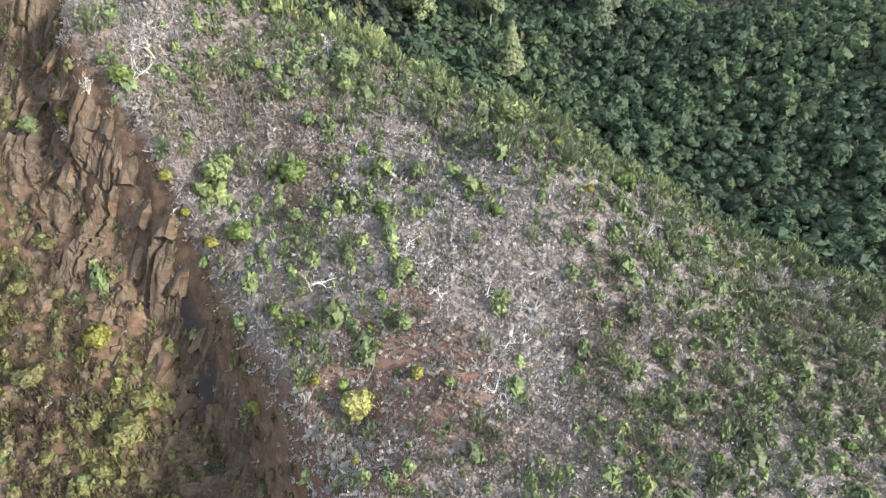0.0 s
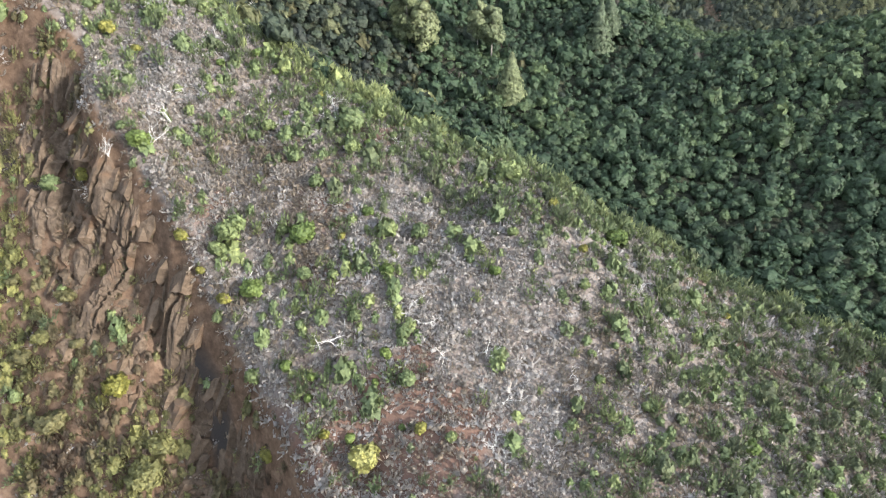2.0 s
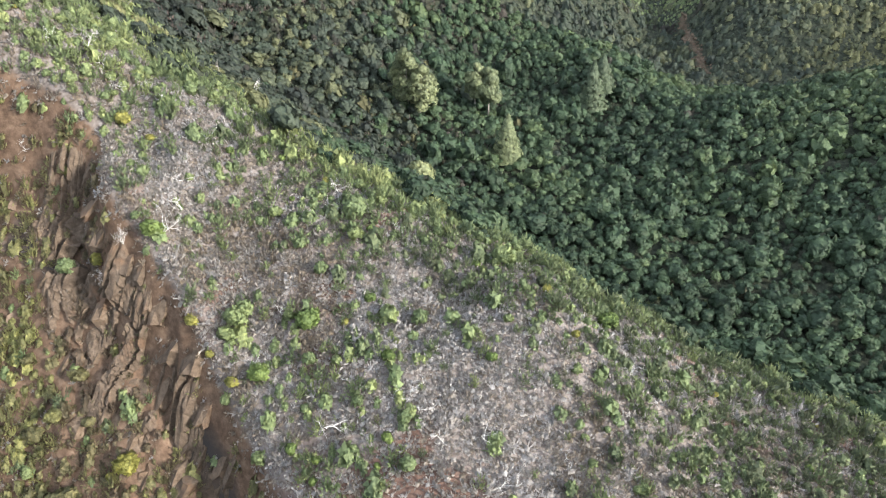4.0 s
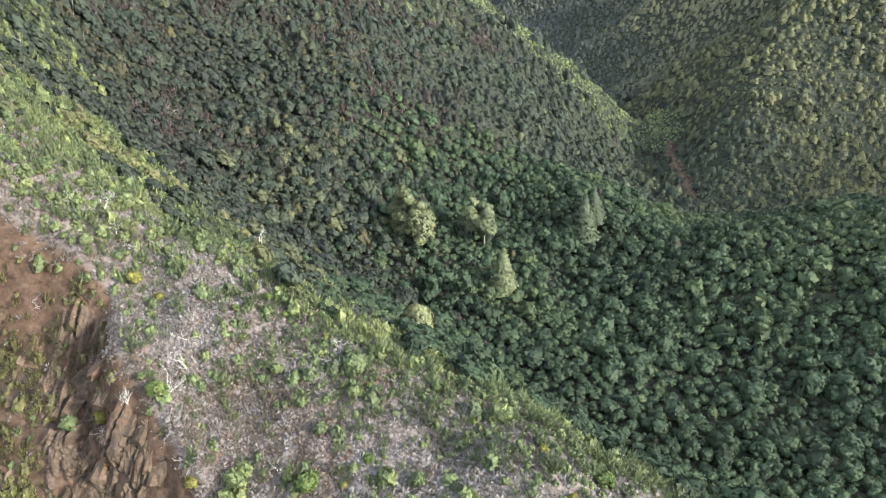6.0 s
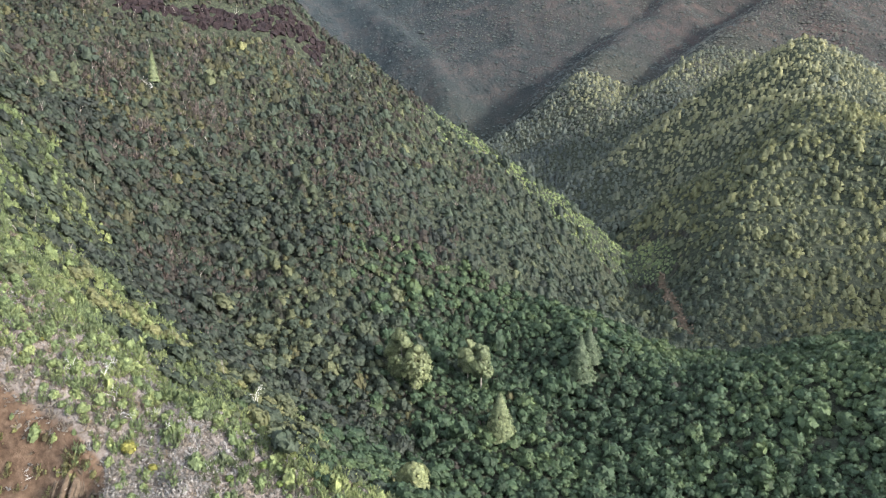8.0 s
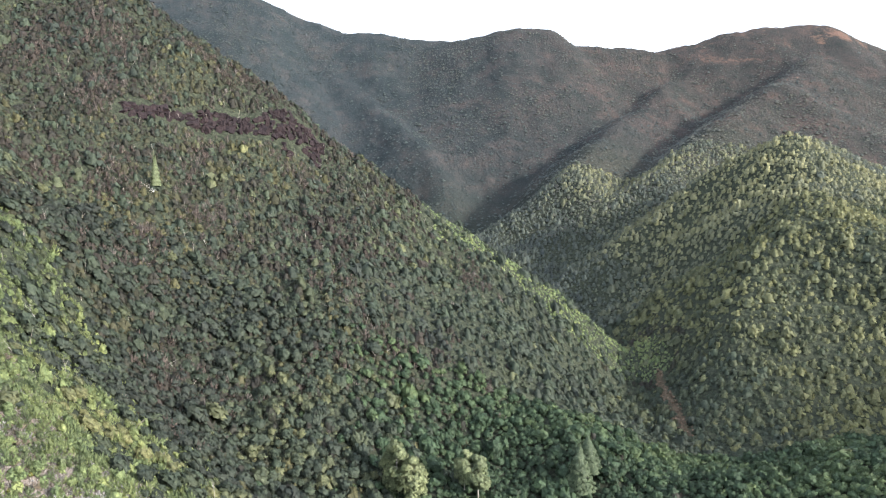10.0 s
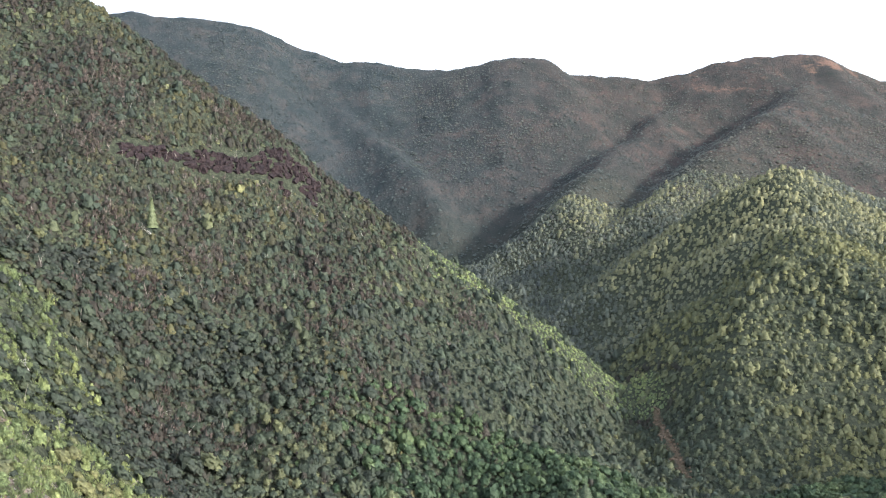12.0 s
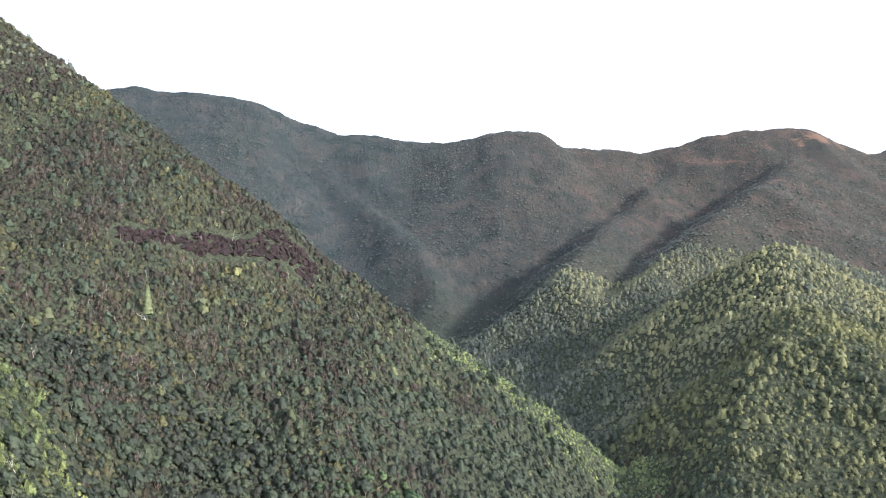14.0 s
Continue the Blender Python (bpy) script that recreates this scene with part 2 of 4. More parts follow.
def land_base(px, py):
    d, h, side = along(px, py, STREAM)
    z = h + 0.12 * d
    d, h, side = along(px, py, BROOK)
    z = smooth_min(z, h + 0.08 * d, 5.0)
    d, h, side = along(px, py, GULLY)
    z = smooth_min(z, h + 0.1 * d, 5.0)
    # the near spur: gentle under its crest, then steep, with the cliff and gully at its left end
    near = ridge(px, py, NEAR_SPUR, 0.72, 0.32, 5.0)
    near = smooth_min(near, ridge(px, py, NEAR_SPUR, 0.72, 1.05, 5.0) + 26.0, 8.0)
    d, h, side = along(px, py, CLIFF_EDGE)
    below = np.clip(0.2 - side * d / 6.0, 0, 1)
    below = below * below * (3 - 2 * below)
    foot = 13.2 + 0.44 * (px + 38.0) + 1.19 * (py - 63.0)
    near = near + (np.minimum(near, foot) - near) * below
    z = smooth_max(z, near, 6.0)
    z = smooth_max(z, ridge(px, py, LEFT_SPUR, 0.75, 0.56, 6.0), 14.0)
    z = smooth_max(z, ridge(px, py, RIGHT_SPUR, 0.75, 0.62, 5.0), 6.0)
    z = smooth_max(z, ridge(px, py, RIGHT_RIB, 0.42, 0.62, 4.0), 6.0)
    z = smooth_max(z, ridge(px, py, MOUND_AND_SHADE_HILL, 0.34, 0.3, 8.0), 8.0)
    z = smooth_max(z, ridge(px, py, FAR_RANGE, 0.5, 0.66, 6.0), 6.0)
    z = smooth_max(z, ridge(px, py, FAR_SPUR_A, 0.66, 0.66, 5.0), 6.0)
    z = smooth_max(z, ridge(px, py, FAR_SPUR_B, 0.66, 0.66, 5.0), 6.0)
    z = smooth_max(z, ridge(px, py, FAR_SPUR_D, 0.6, 0.62, 6.0), 6.0)
    z = smooth_max(z, ridge(px, py, FAR_SPUR_C, 0.6, 0.6, 6.0), 6.0)
    z = smooth_max(z, ridge(px, py, BACK_HILL, 0.45, 0.45, 10.0), 12.0)
    return z
# knolls and hollows: place, radius, height
SWELLS = [(-20, 55, 9, -7.0), (33, 245, 39, 12.0), (13, 64, 10, 5.0), (-26, 61, 7, -3.6), (-8, 46, 7, -2.9), (-39, 82, 5, -3.8), (-97, 217, 24, 5.9), (-18, 788, 47, 10.2), (54, 82, 10, 3.9), (308, 477, 57, -8.4), (-6, 58, 9, 2.3), (-68, 245, 25, -5.1), (-9, 175, 28, 4.0)]

NEAR_SWELLS = [(-60, 76, 15, 1.5), (-60, 91, 15, 2.3), (-45, 76, 15, 3.0), (-45, 91, 15, -1.6), (-30, 76, 15, -3.4), (-30, 91, 15, 1.8), (-15, 46, 15, -3.8), (0, 46, 15, -1.7), (30, 46, 15, 1.6), (45, 46, 15, -1.3)]
FAR_SWELLS = [(-130, 305, 40, 3.9), (-85, 170, 40, -3.8), (-80, 292, 32, -4.5), (-40, 292, 32, -3.5), (5, 285, 32, -2.0), (50, 125, 40, -3.2), (50, 260, 40, 1.9), (95, 305, 40, -3.1), (140, 260, 40, 8.7), (140, 395, 40, 7.0), (185, 350, 40, 2.1), (230, 395, 40, -3.9), (285, 462, 45, -3.3)]


def land(px, py):
    """Height of the ground before its roughness: creases worn round, the more the broader the land lies."""
    px, py = np.asarray(px, float), np.asarray(py, float)
    reach = np.clip((np.hypot(px, py) - 60) * 0.03, 0.8, 8.0)
    z = 0.0
    for k in range(8):
        a = k * math.pi / 4
        z = z + land_base(px + reach * math.cos(a) * (0.5 + 0.5 * (k % 2)), py + reach * math.sin(a) * (0.5 + 0.5 * (k % 2))) / 8
    for x, y, r, h in SWELLS + NEAR_SWELLS + FAR_SWELLS:
        z = z + h * np.exp(-((px - x) ** 2 + (py - y) ** 2) / r ** 2)
    return z

# ---- the ground: one sheet, finest where the view is nearest ----
def hash_noise(x, y, size, seed=0):
    """Smooth value noise in the plan, 0 to 1."""
    u, v = np.asarray(x, float) / size + 31.7 * seed, np.asarray(y, float) / size - 17.3 * seed
    iu, iv = np.floor(u), np.floor(v)
    fu, fv = u - iu, v - iv
    fu, fv = fu * fu * (3 - 2 * fu), fv * fv * (3 - 2 * fv)

    def corner(a, b):
        s = np.sin(a * 127.1 + b * 311.7 + seed * 74.7) * 43758.5453
        return s - np.floor(s)
    return (corner(iu, iv) * (1 - fu) * (1 - fv) + corner(iu + 1, iv) * fu * (1 - fv)
            + corner(iu, iv + 1) * (1 - fu) * fv + corner(iu + 1, iv + 1) * fu * fv)


def fractal(x, y, size, steps=4, seed=0):
    total, weight = 0.0, 1.0
    for k in range(steps):
        total = total + weight * (hash_noise(x, y, size / 2 ** k, seed + k) - 0.5)
        weight *= 0.55
    return total


def smooth_step(a, b, v):
    t = np.clip((v - a) / (b - a), 0, 1)
    return t * t * (3 - 2 * t)


def cliff_depth(x, y):
    """How far below the cliff's edge a place lies in the plan, in metres; minus above it."""
    d, _, side = along(np.asarray(x, float), np.asarray(y, float), CLIFF_EDGE)
    return -side * d


def near_side(x, y):
    """Distance from the near spur's crest: plus on the camera's side, minus beyond."""
    d, _, side = along(np.asarray(x, float), np.asarray(y, float), NEAR_SPUR)
    return -side * d


OUTCROP_LINE = [(-120, 286, 0), (-106, 296, 0), (-87, 311, 0), (-71, 316, 0), (-56, 325, 0)]
STREAM_BED = [(105, 318, 0), (102, 299, 0), (101, 282, 0), (97, 258, 0)]


def rock_share(x, y):
    """How rocky the ground is: the cliff, its gully and the stream bed."""
    c = cliff_depth(x, y)
    a = smooth_step(-1.0, 1.5, c) * smooth_step(34, 14, c) * smooth_step(-2, -14, x) * smooth_step(20, 45, y)
    bed = 1 - along(np.asarray(x, float), np.asarray(y, float), STREAM_BED)[0] / 3.6
    return np.clip(np.maximum(a, bed * 1.4), 0, 1)


def outcrop_band(x, y):
    """The strip of bare rock across the left spur."""
    return np.clip(1.3 - 1.3 * along(np.asarray(x, float), np.asarray(y, float), OUTCROP_LINE)[0] / (8.0 + 7.0 * smooth_step(-105, -80, np.asarray(x, float))), 0, 1)


def ground_height(x, y):
    x, y = np.asarray(x, float), np.asarray(y, float)
    z = land(x, y)
    r = np.hypot(x, y)
    z = z + fractal(x, y, 9.0, 4, 3) * 1.6 * np.clip(r / 80.0, 0.5, 1.5)
    # broken ledges on the rocky bank
    z = z + 1.5 * rock_share(x, y) * (r < 130) * (np.abs(2 * hash_noise(x, y, 4.2, 16) - 1) + 0.5 * np.abs(2 * hash_noise(x, y, 1.9, 17) - 1) - 0.7)
    # ravines worn into the far slopes
    worn = 1 - np.abs(2 * hash_noise(x, y, 95.0, 9) - 1) + 0.5 * (1 - np.abs(2 * hash_noise(x, y, 42.0, 12) - 1))
    z = z + (worn - 0.9) * 12.0 * smooth_step(520, 850, r) * smooth_step(5, 90, along(x, y, FAR_RANGE)[0])
    return z


ahead = np.radians(np.linspace(-43, 43, 291))
rest = np.radians(np.linspace(43, 317, 68))[1:-1]
turns = np.concatenate([ahead, rest])
rings = np.concatenate([[0.0, 8.0], np.geomspace(16, 40, 36), np.geomspace(40, 96, 110)[1:], np.geomspace(96, 150, 36)[1:], np.geomspace(150, 620, 100)[1:], np.geomspace(620, 3400, 80)[1:]])
RR, TT = np.meshgrid(rings, turns, indexing="ij")
GX, GY = RR * np.sin(TT), RR * np.cos(TT)
GZ = ground_height(GX, GY)
n_r, n_t = GX.shape
idx = np.arange(n_r * n_t).reshape(n_r, n_t)
quads = np.stack([idx[:-1, :], idx[1:, :], np.roll(idx, -1, 1)[1:, :], np.roll(idx, -1, 1)[:-1, :]], -1).reshape(-1, 4)[:, ::-1]


def sheet(name, verts, faces, material, fields=None, parent=None, smooth=True):
    """One mesh object from arrays of corners and of equal-sided faces, with named values at its corners."""
    me = bpy.data.meshes.new(name)
    k = faces.shape[1]
    me.vertices.add(len(verts))
    me.vertices.foreach_set("co", np.ascontiguousarray(verts, dtype=np.float32).ravel())
    me.loops.add(faces.size)
    me.loops.foreach_set("vertex_index", np.ascontiguousarray(faces, dtype=np.int32).ravel())
    me.polygons.add(len(faces))
    me.polygons.foreach_set("loop_start", np.arange(0, faces.size, k, dtype=np.int32))
    me.polygons.foreach_set("use_smooth", np.full(len(faces), smooth, dtype=bool))
    me.update(calc_edges=True)
    for key, values in (fields or {}).items():
        values = np.ascontiguousarray(values, dtype=np.float32)
        if values.ndim == 2 and values.shape == (len(verts), 3):
            me.attributes.new(key, "FLOAT_VECTOR", "POINT").data.foreach_set("vector", values.ravel())
        else:
            me.attributes.new(key, "FLOAT", "POINT").data.foreach_set("value", values.ravel())
    me.materials.append(material)
    ob = new(name, me)
    if parent is not None:
        ob.parent = parent
    return ob


SEEP_SHADE = [(-30, 61, 0), (-27, 58.5, 0), (-25.5, 56, 0), (-25, 52, 0), (-24, 46, 0)]   # dark wet rock in the gully, with its shadow painted in
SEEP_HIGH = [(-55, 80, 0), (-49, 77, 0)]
RED_PATCHES = [(300, 692, 9), (272, 684, 7), (290, 934, 11), (581, 958, 11), (600, 1048, 14), (386, 1050, 10)]
heath_at = smooth_step(-10, -2, near_side(GX, GY)) * smooth_step(75, 50, near_side(GX, GY)) * smooth_step(75, 40, GX) * (GY > 10)
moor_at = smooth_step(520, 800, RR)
red_at = 0.95 * np.exp(-((GX + 2) ** 2 / 110.0 + (GY - 45) ** 2 / 55.0)) + 0.5 * smooth_step(0.1, 0.34, fractal(GX, GY, 12.0, 3, 52)) * heath_at + 0.6 * np.exp(-((GX + 26) ** 2 + (GY - 68) ** 2) / 30.0) + 0.35 * smooth_step(1, 8, cliff_depth(GX, GY)) * (RR < 130)
for x, y, r in RED_PATCHES:
    red_at = red_at + 0.55 * np.exp(-((GX - x) ** 2 / 3 + (GY - y) ** 2) / r ** 2)
RED_TRACKS = [(0.42, 6, [(371, 1058, 0), (412, 1032, 0), (460, 1008, 0), (523, 1037, 0), (584, 1040, 0), (657, 1062, 0)]), (0.36, 8, [(243, 823, 0), (345, 898, 0)]), (0.44, 9, [(364, 790, 0), (456, 873, 0)])]
for share, wide, line in RED_TRACKS:
    red_at = red_at + share * smooth_step(wide * 1.6, wide * 0.5, along(GX, GY, line)[0])
red_at = red_at + 0.36 * smooth_step(75, 10, along(GX, GY, FAR_RANGE)[0]) * smooth_step(230, 420, GX)
tagged(sheet("ground", np.stack([GX, GY, GZ], -1).reshape(-1, 3), quads, M["ground"], {"heath": heath_at, "hazy_moor": moor_at, "dry": smooth_step(-120, 320, GX), "red": red_at, "stain_shade": 0.85 * smooth_step(2.6, 0.6, along(GX, GY, SEEP_SHADE)[0]) + 0.8 * smooth_step(3.0, 1.0, along(GX, GY, SEEP_HIGH)[0]), "rock": np.where(GY > 200, 0.5, 1.0) * rock_share(GX, GY)}),
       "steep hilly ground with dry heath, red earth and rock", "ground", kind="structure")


def surface(x, y):
    """Height of the sheet itself at places in the plan."""
    x, y = np.atleast_1d(np.asarray(x, float)), np.atleast_1d(np.asarray(y, float))
    i = np.interp(np.hypot(x, y), rings, np.arange(n_r))
    a = np.arctan2(x, y)
    a = np.where(a < turns[0], a + 2 * math.pi, a)
    j = np.interp(a, np.append(turns, turns[0] + 2 * math.pi), np.arange(n_t + 1))
    i0, j0 = np.minimum(i.astype(int), n_r - 2), j.astype(int)
    u, v = i - i0, j - j0
    j0, j1 = j0 % n_t, (j0 + 1) % n_t
    return (GZ[i0, j0] * (1 - u) + GZ[i0 + 1, j0] * u) * (1 - v) + (GZ[i0, j1] * (1 - u) + GZ[i0 + 1, j1] * u) * v

# ---- plants: shapes ----
dice = np.random.default_rng(7)


def unit(v):
    return v / np.maximum(np.linalg.norm(v, axis=-1, keepdims=True), 1e-9)


def clump_faces(centres, outward, size, rng, stretch=1.0):
    """Small bent leaf clumps: one three-cornered face each, roughly square to the outward direction."""
    n = len(centres)
    nrm = unit(outward + rng.normal(0, 0.28, (n, 3)))
    a = unit(np.cross(nrm, rng.normal(0, 1, (n, 3))))
    b = np.cross(nrm, a)
    s = np.broadcast_to(np.asarray(size, float), (n,))[:, None] * rng.uniform(0.7, 1.3, (n, 1))
    fold = nrm * s * rng.uniform(-0.35, 0.1, (n, 1))
    v = np.stack([centres - a * s * 1.2 * stretch + fold, centres + a * s * 0.6 - b * s, centres + a * s * 0.7 + b * s + fold * 0.5], 1)
    wrong = (np.cross(v[:, 1] - v[:, 0], v[:, 2] - v[:, 0]) * nrm).sum(1) < 0
    v[wrong] = v[wrong][:, ::-1]
    return v.reshape(-1, 3), np.arange(n * 3).reshape(n, 3)


def rounding(v):
    """Directions in which a crown's surface faces, corner by corner: out from a point low inside it."""
    top = v[:, 2].max()
    return unit((v - np.array([0, 0, top * 0.25])) / np.array([1, 1, max(top, 0.3)]) + np.array([0, 0, 0.15]))


def leafy_crown(rng, tiers=4, sides=8, sprays=60, leaf=0.16, lobes=6, flat=0.9, spread=0.62, ragged=0.5):
    """A closed uneven crown of radius about 1 with its foot at 0: a lumpy body of several lobes with leaf sprays standing out of it. Gives corners, faces and the way each corner faces."""
    turn = rng.uniform(0, 2 * math.pi, lobes)
    reach = rng.uniform(0.3, spread, lobes)
    c = np.stack([np.cos(turn) * reach, np.sin(turn) * reach, rng.uniform(0.1, 0.6, lobes)], 1)
    r = rng.uniform(0.28, 0.5, lobes)
    c[0], r[0] = (0, 0, 0.25), 0.58
    start = np.array([0, 0, 0.2])
    rise = np.radians(np.linspace(-24, 68, tiers) if tiers > 1 else [2.0])
    way = []
    for k, a in enumerate(rise):
        t = 2 * math.pi * (np.arange(sides) + 0.5 * (k % 2)) / sides + rng.normal(0, 0.1, sides)
        way.append(np.stack([np.cos(t) * math.cos(a), np.sin(t) * math.cos(a), np.full(sides, math.sin(a))], 1))
    way = np.concatenate(way + [np.array([[0.0, 0.0, 1.0]])])
    m = way @ (c - start).T
    gap = m * m - ((c - start) ** 2).sum(1) + r * r
    far = np.where(gap > 0, m + np.sqrt(np.maximum(gap, 0)), 0.3).max(1) * rng.uniform(0.92, 1.08, len(way))
    far = far * ((0.97 if ragged < 0.65 else 0.86 if ragged < 0.75 else 0.7) if sprays else 1.0)
    body = start + way * far[:, None]
    f = []
    for k in range(tiers - 1):
        for j in range(sides):
            n, p, q = (j + 1) % sides, k * sides, (k + 1) * sides
            f += [(p + j, p + n, q + j), (p + n, q + n, q + j)]
    f += [((tiers - 1) * sides + j, (tiers - 1) * sides + (j + 1) % sides, tiers * sides) for j in range(sides)]
    f = np.array(f)
    flat_n = np.cross(body[f[:, 1]] - body[f[:, 0]], body[f[:, 2]] - body[f[:, 0]])
    out = np.zeros_like(body)
    for k in range(3):
        np.add.at(out, f[:, k], flat_n)
    out = unit(out)
    if sprays:
        area = np.linalg.norm(flat_n, axis=1)
        pick = rng.choice(len(f), sprays, p=area / area.sum())
        w = rng.dirichlet((1, 1, 1), sprays)
        at = (body[f[pick]] * w[:, :, None]).sum(1)
        n = unit((out[f[pick]] * w[:, :, None]).sum(1))
        lv, lf = clump_faces(at + n * leaf * rng.uniform(-0.1, 1.0, (sprays, 1)), n + rng.normal(0, ragged, (sprays, 3)), leaf, rng)
        f = np.concatenate([f, lf + len(body)])
        out = np.concatenate([out, np.repeat(unit(n + rng.normal(0, 0.18, n.shape)), 3, 0)])
        body = np.concatenate([body, lv])
    body[:, 2] = (body[:, 2] + 0.1) * flat
    return body, f, unit(out + np.array([0, 0, 0.1]))


def heath_tuft(count, rng):
    """A tuft of stiff grey twigs and small leaves, of radius about 1: narrow upright blades."""
    a = rng.uniform(0, 2 * math.pi, count)
    lean = rng.uniform(0.1, 0.95, count)
    d = np.stack([np.cos(a) * lean, np.sin(a) * lean, 1.1 - 0.6 * lean], 1)
    foot = np.stack([np.cos(a), np.sin(a), np.zeros(count)], 1) * rng.uniform(0, 0.55, (count, 1))
    side = unit(np.cross(d, rng.normal(0, 1, (count, 3))))
    w, l = rng.uniform(0.05, 0.15, (count, 1)), rng.uniform(0.6, 1.1, (count, 1))
    v = np.stack([foot, foot + d * l + side * w * 1.1, foot + d * l * 0.9 - side * w * 1.1], 1)
    bv, bf, _ = leafy_crown(rng, 1, 5, 0, 0.3, 4, 0.55)
    return np.concatenate([v.reshape(-1, 3), bv * 0.6]), np.concatenate([np.arange(count * 3).reshape(count, 3), bf + count * 3])


def planted(name, protos, x, y, radius, tall, tint, material, label, category, sink=0.0, upward=0.0, lift=0.0):
    """Many plants as one mesh: copies of a few shapes, each turned, sized and tinted for itself."""
    z = surface(x, y) - sink + lift
    # crowns on a steep place lean and hang with the slope
    tip_x, tip_y = (0.5 * np.clip((surface(x + dx, y + dy) - surface(x - dx, y - dy)) / 3.0, -1.2, 1.2) for dx, dy in ((1.5, 0), (0, 1.5)))
    turn = dice.uniform(0, 2 * math.pi, len(x))
    kind = dice.integers(0, len(protos), len(x))
    verts, faces, tints, outs, start = [], [], [], [], 0
    for k, (pv, pf, *way) in enumerate(protos):
        w = np.where(kind == k)[0]
        if not len(w):
            continue
        c, s = np.cos(turn[w])[:, None], np.sin(turn[w])[:, None]
        r, t = radius[w][:, None], tall[w][:, None]
        dx, dy = (pv[:, 0] * c - pv[:, 1] * s) * r, (pv[:, 0] * s + pv[:, 1] * c) * r
        v = np.stack([dx + x[w][:, None], dy + y[w][:, None], pv[None, :, 2] * t + z[w][:, None] + dx * tip_x[w][:, None] + dy * tip_y[w][:, None]], -1)
        verts.append(v.reshape(-1, 3))
        faces.append((pf[None] + (np.arange(len(w)) * len(pv))[:, None, None] + start).reshape(-1, pf.shape[1]))
        o = unit((way[0] if way else rounding(pv)) + np.array([0, 0, upward]))
        outs.append(np.stack([o[:, 0] * c - o[:, 1] * s, o[:, 0] * s + o[:, 1] * c, np.broadcast_to(o[:, 2], (len(w), len(pv)))], -1).reshape(-1, 3))
        tints.append(np.repeat(tint[w], len(pv)))
        start += len(w) * len(pv)
    ob = sheet(name, np.concatenate(verts), np.concatenate(faces), material, {"tint": np.concatenate(tints), "out": np.concatenate(outs)}, smooth=False)
    return tagged(ob, label, category, kind="stuff")


def scattered(x0, x1, y0, y1, gap):
    """Uneven places in a stretch of the plan, about one gap apart."""
    gx, gy = np.meshgrid(np.arange(x0, x1, gap), np.arange(y0, y1, gap))
    return (gx + dice.uniform(-0.48, 0.48, gx.shape) * gap).ravel(), (gy + dice.uniform(-0.48, 0.48, gx.shape) * gap).ravel()


def in_fan(x, y, half=40.0, extra=14.0):
    """The part of the plan that lies ahead."""
    return (np.abs(x) < y * math.tan(radians(half)) + extra) & (y > 8)


def forest_cover(x, y):
    """Share of forest: the valley and the slopes, but not the heath, the rocks and the stream bed."""
    s = near_side(x, y)
    beyond = smooth_step(2, -7, s) * (np.hypot(x, y) > 60)
    right = smooth_step(40, 75, x) * (y < 130)
    return np.maximum(beyond, right) * (1 - smooth_step(0.3, 0.7, np.maximum(rock_share(x, y), outcrop_band(x, y))))


def dryness(x, y):
    """Where the slopes grow drier and browner: high on the left spur and on crests."""
    left = smooth_step(52, 125, surface(x, y)) * smooth_step(60, -60, x)
    crest = smooth_step(30, 14, along(x, y, LEFT_SPUR)[0])
    s = near_side(x, y)
    shoulder = smooth_step(-55, -14, s) * smooth_step(-12, -50, x) * (y < 230)
    brow = smooth_step(-15, -5, s) * (y < 150)
    return np.clip(np.maximum(np.maximum(left, crest) + fractal(x, y, 45.0, 3, 40) * 0.9 * smooth_step(90, 40, x) * (y < 430), np.maximum(shoulder, brow) * 1.15), 0, 1)


# near forest: valley floor and the foot of the slopes
near_crowns = [leafy_crown(dice, 3, 7, 52, 0.22, int(dice.integers(5, 9)), dice.uniform(0.75, 1.1), ragged=0.7) for _ in range(12)]
mid_crowns = [leafy_crown(dice, 2, 5, 17, 0.26, int(dice.integers(4, 7)), dice.uniform(0.7, 1.1), ragged=0.6) for _ in range(12)]
thin_crowns = [leafy_crown(dice, 2, 5, 8, 0.29, 5, dice.uniform(0.7, 1.05), ragged=0.6) for _ in range(12)]
low_crowns = [leafy_crown(dice, 1, 6, 0, 0.5, 4, dice.uniform(0.7, 1.0)) for _ in range(6)]
fine_crowns = [leafy_crown(dice, 4, 7, 90, 0.16, int(dice.integers(6, 10)), dice.uniform(0.75, 1.05), ragged=0.7) for _ in range(12)]
x, y = scattered(-200, 260, 40, 235, 1.95)
x, y = (v[in_fan(x, y, 37, 8)] for v in (x, y))
keep = (dice.random(len(x)) < forest_cover(x, y)) & (dice.random(len(x)) > 0.65 * dryness(x, y))
x, y = x[keep], y[keep]
size = np.clip(dice.lognormal(0.3, 0.38, len(x)), 0.7, 3.8)
tint = np.clip(0.42 + 0.7 * fractal(x, y, 22.0, 3, 60) + dice.normal(0, 0.2, len(x)) + 0.1 * smooth_step(60, 110, x), 0, 1)
tall = size * dice.uniform(0.85, 1.25, len(x))
lift = size * dice.uniform(0.0, 0.35, len(x)) + 1.2 * hash_noise(x, y, 9.0, 48)
close = np.hypot(x, y) < 150
side = close & (x + dice.normal(0, 8, len(x)) < -18)
planted("shoulder_trees", fine_crowns, x[side], y[side], size[side] * 0.9, tall[side] * 0.9, tint[side], M["slope"], "grey-green trees standing among the shoulder scrub", "forest", sink=0.2, upward=0.25, lift=lift[side])
near = close & ~side
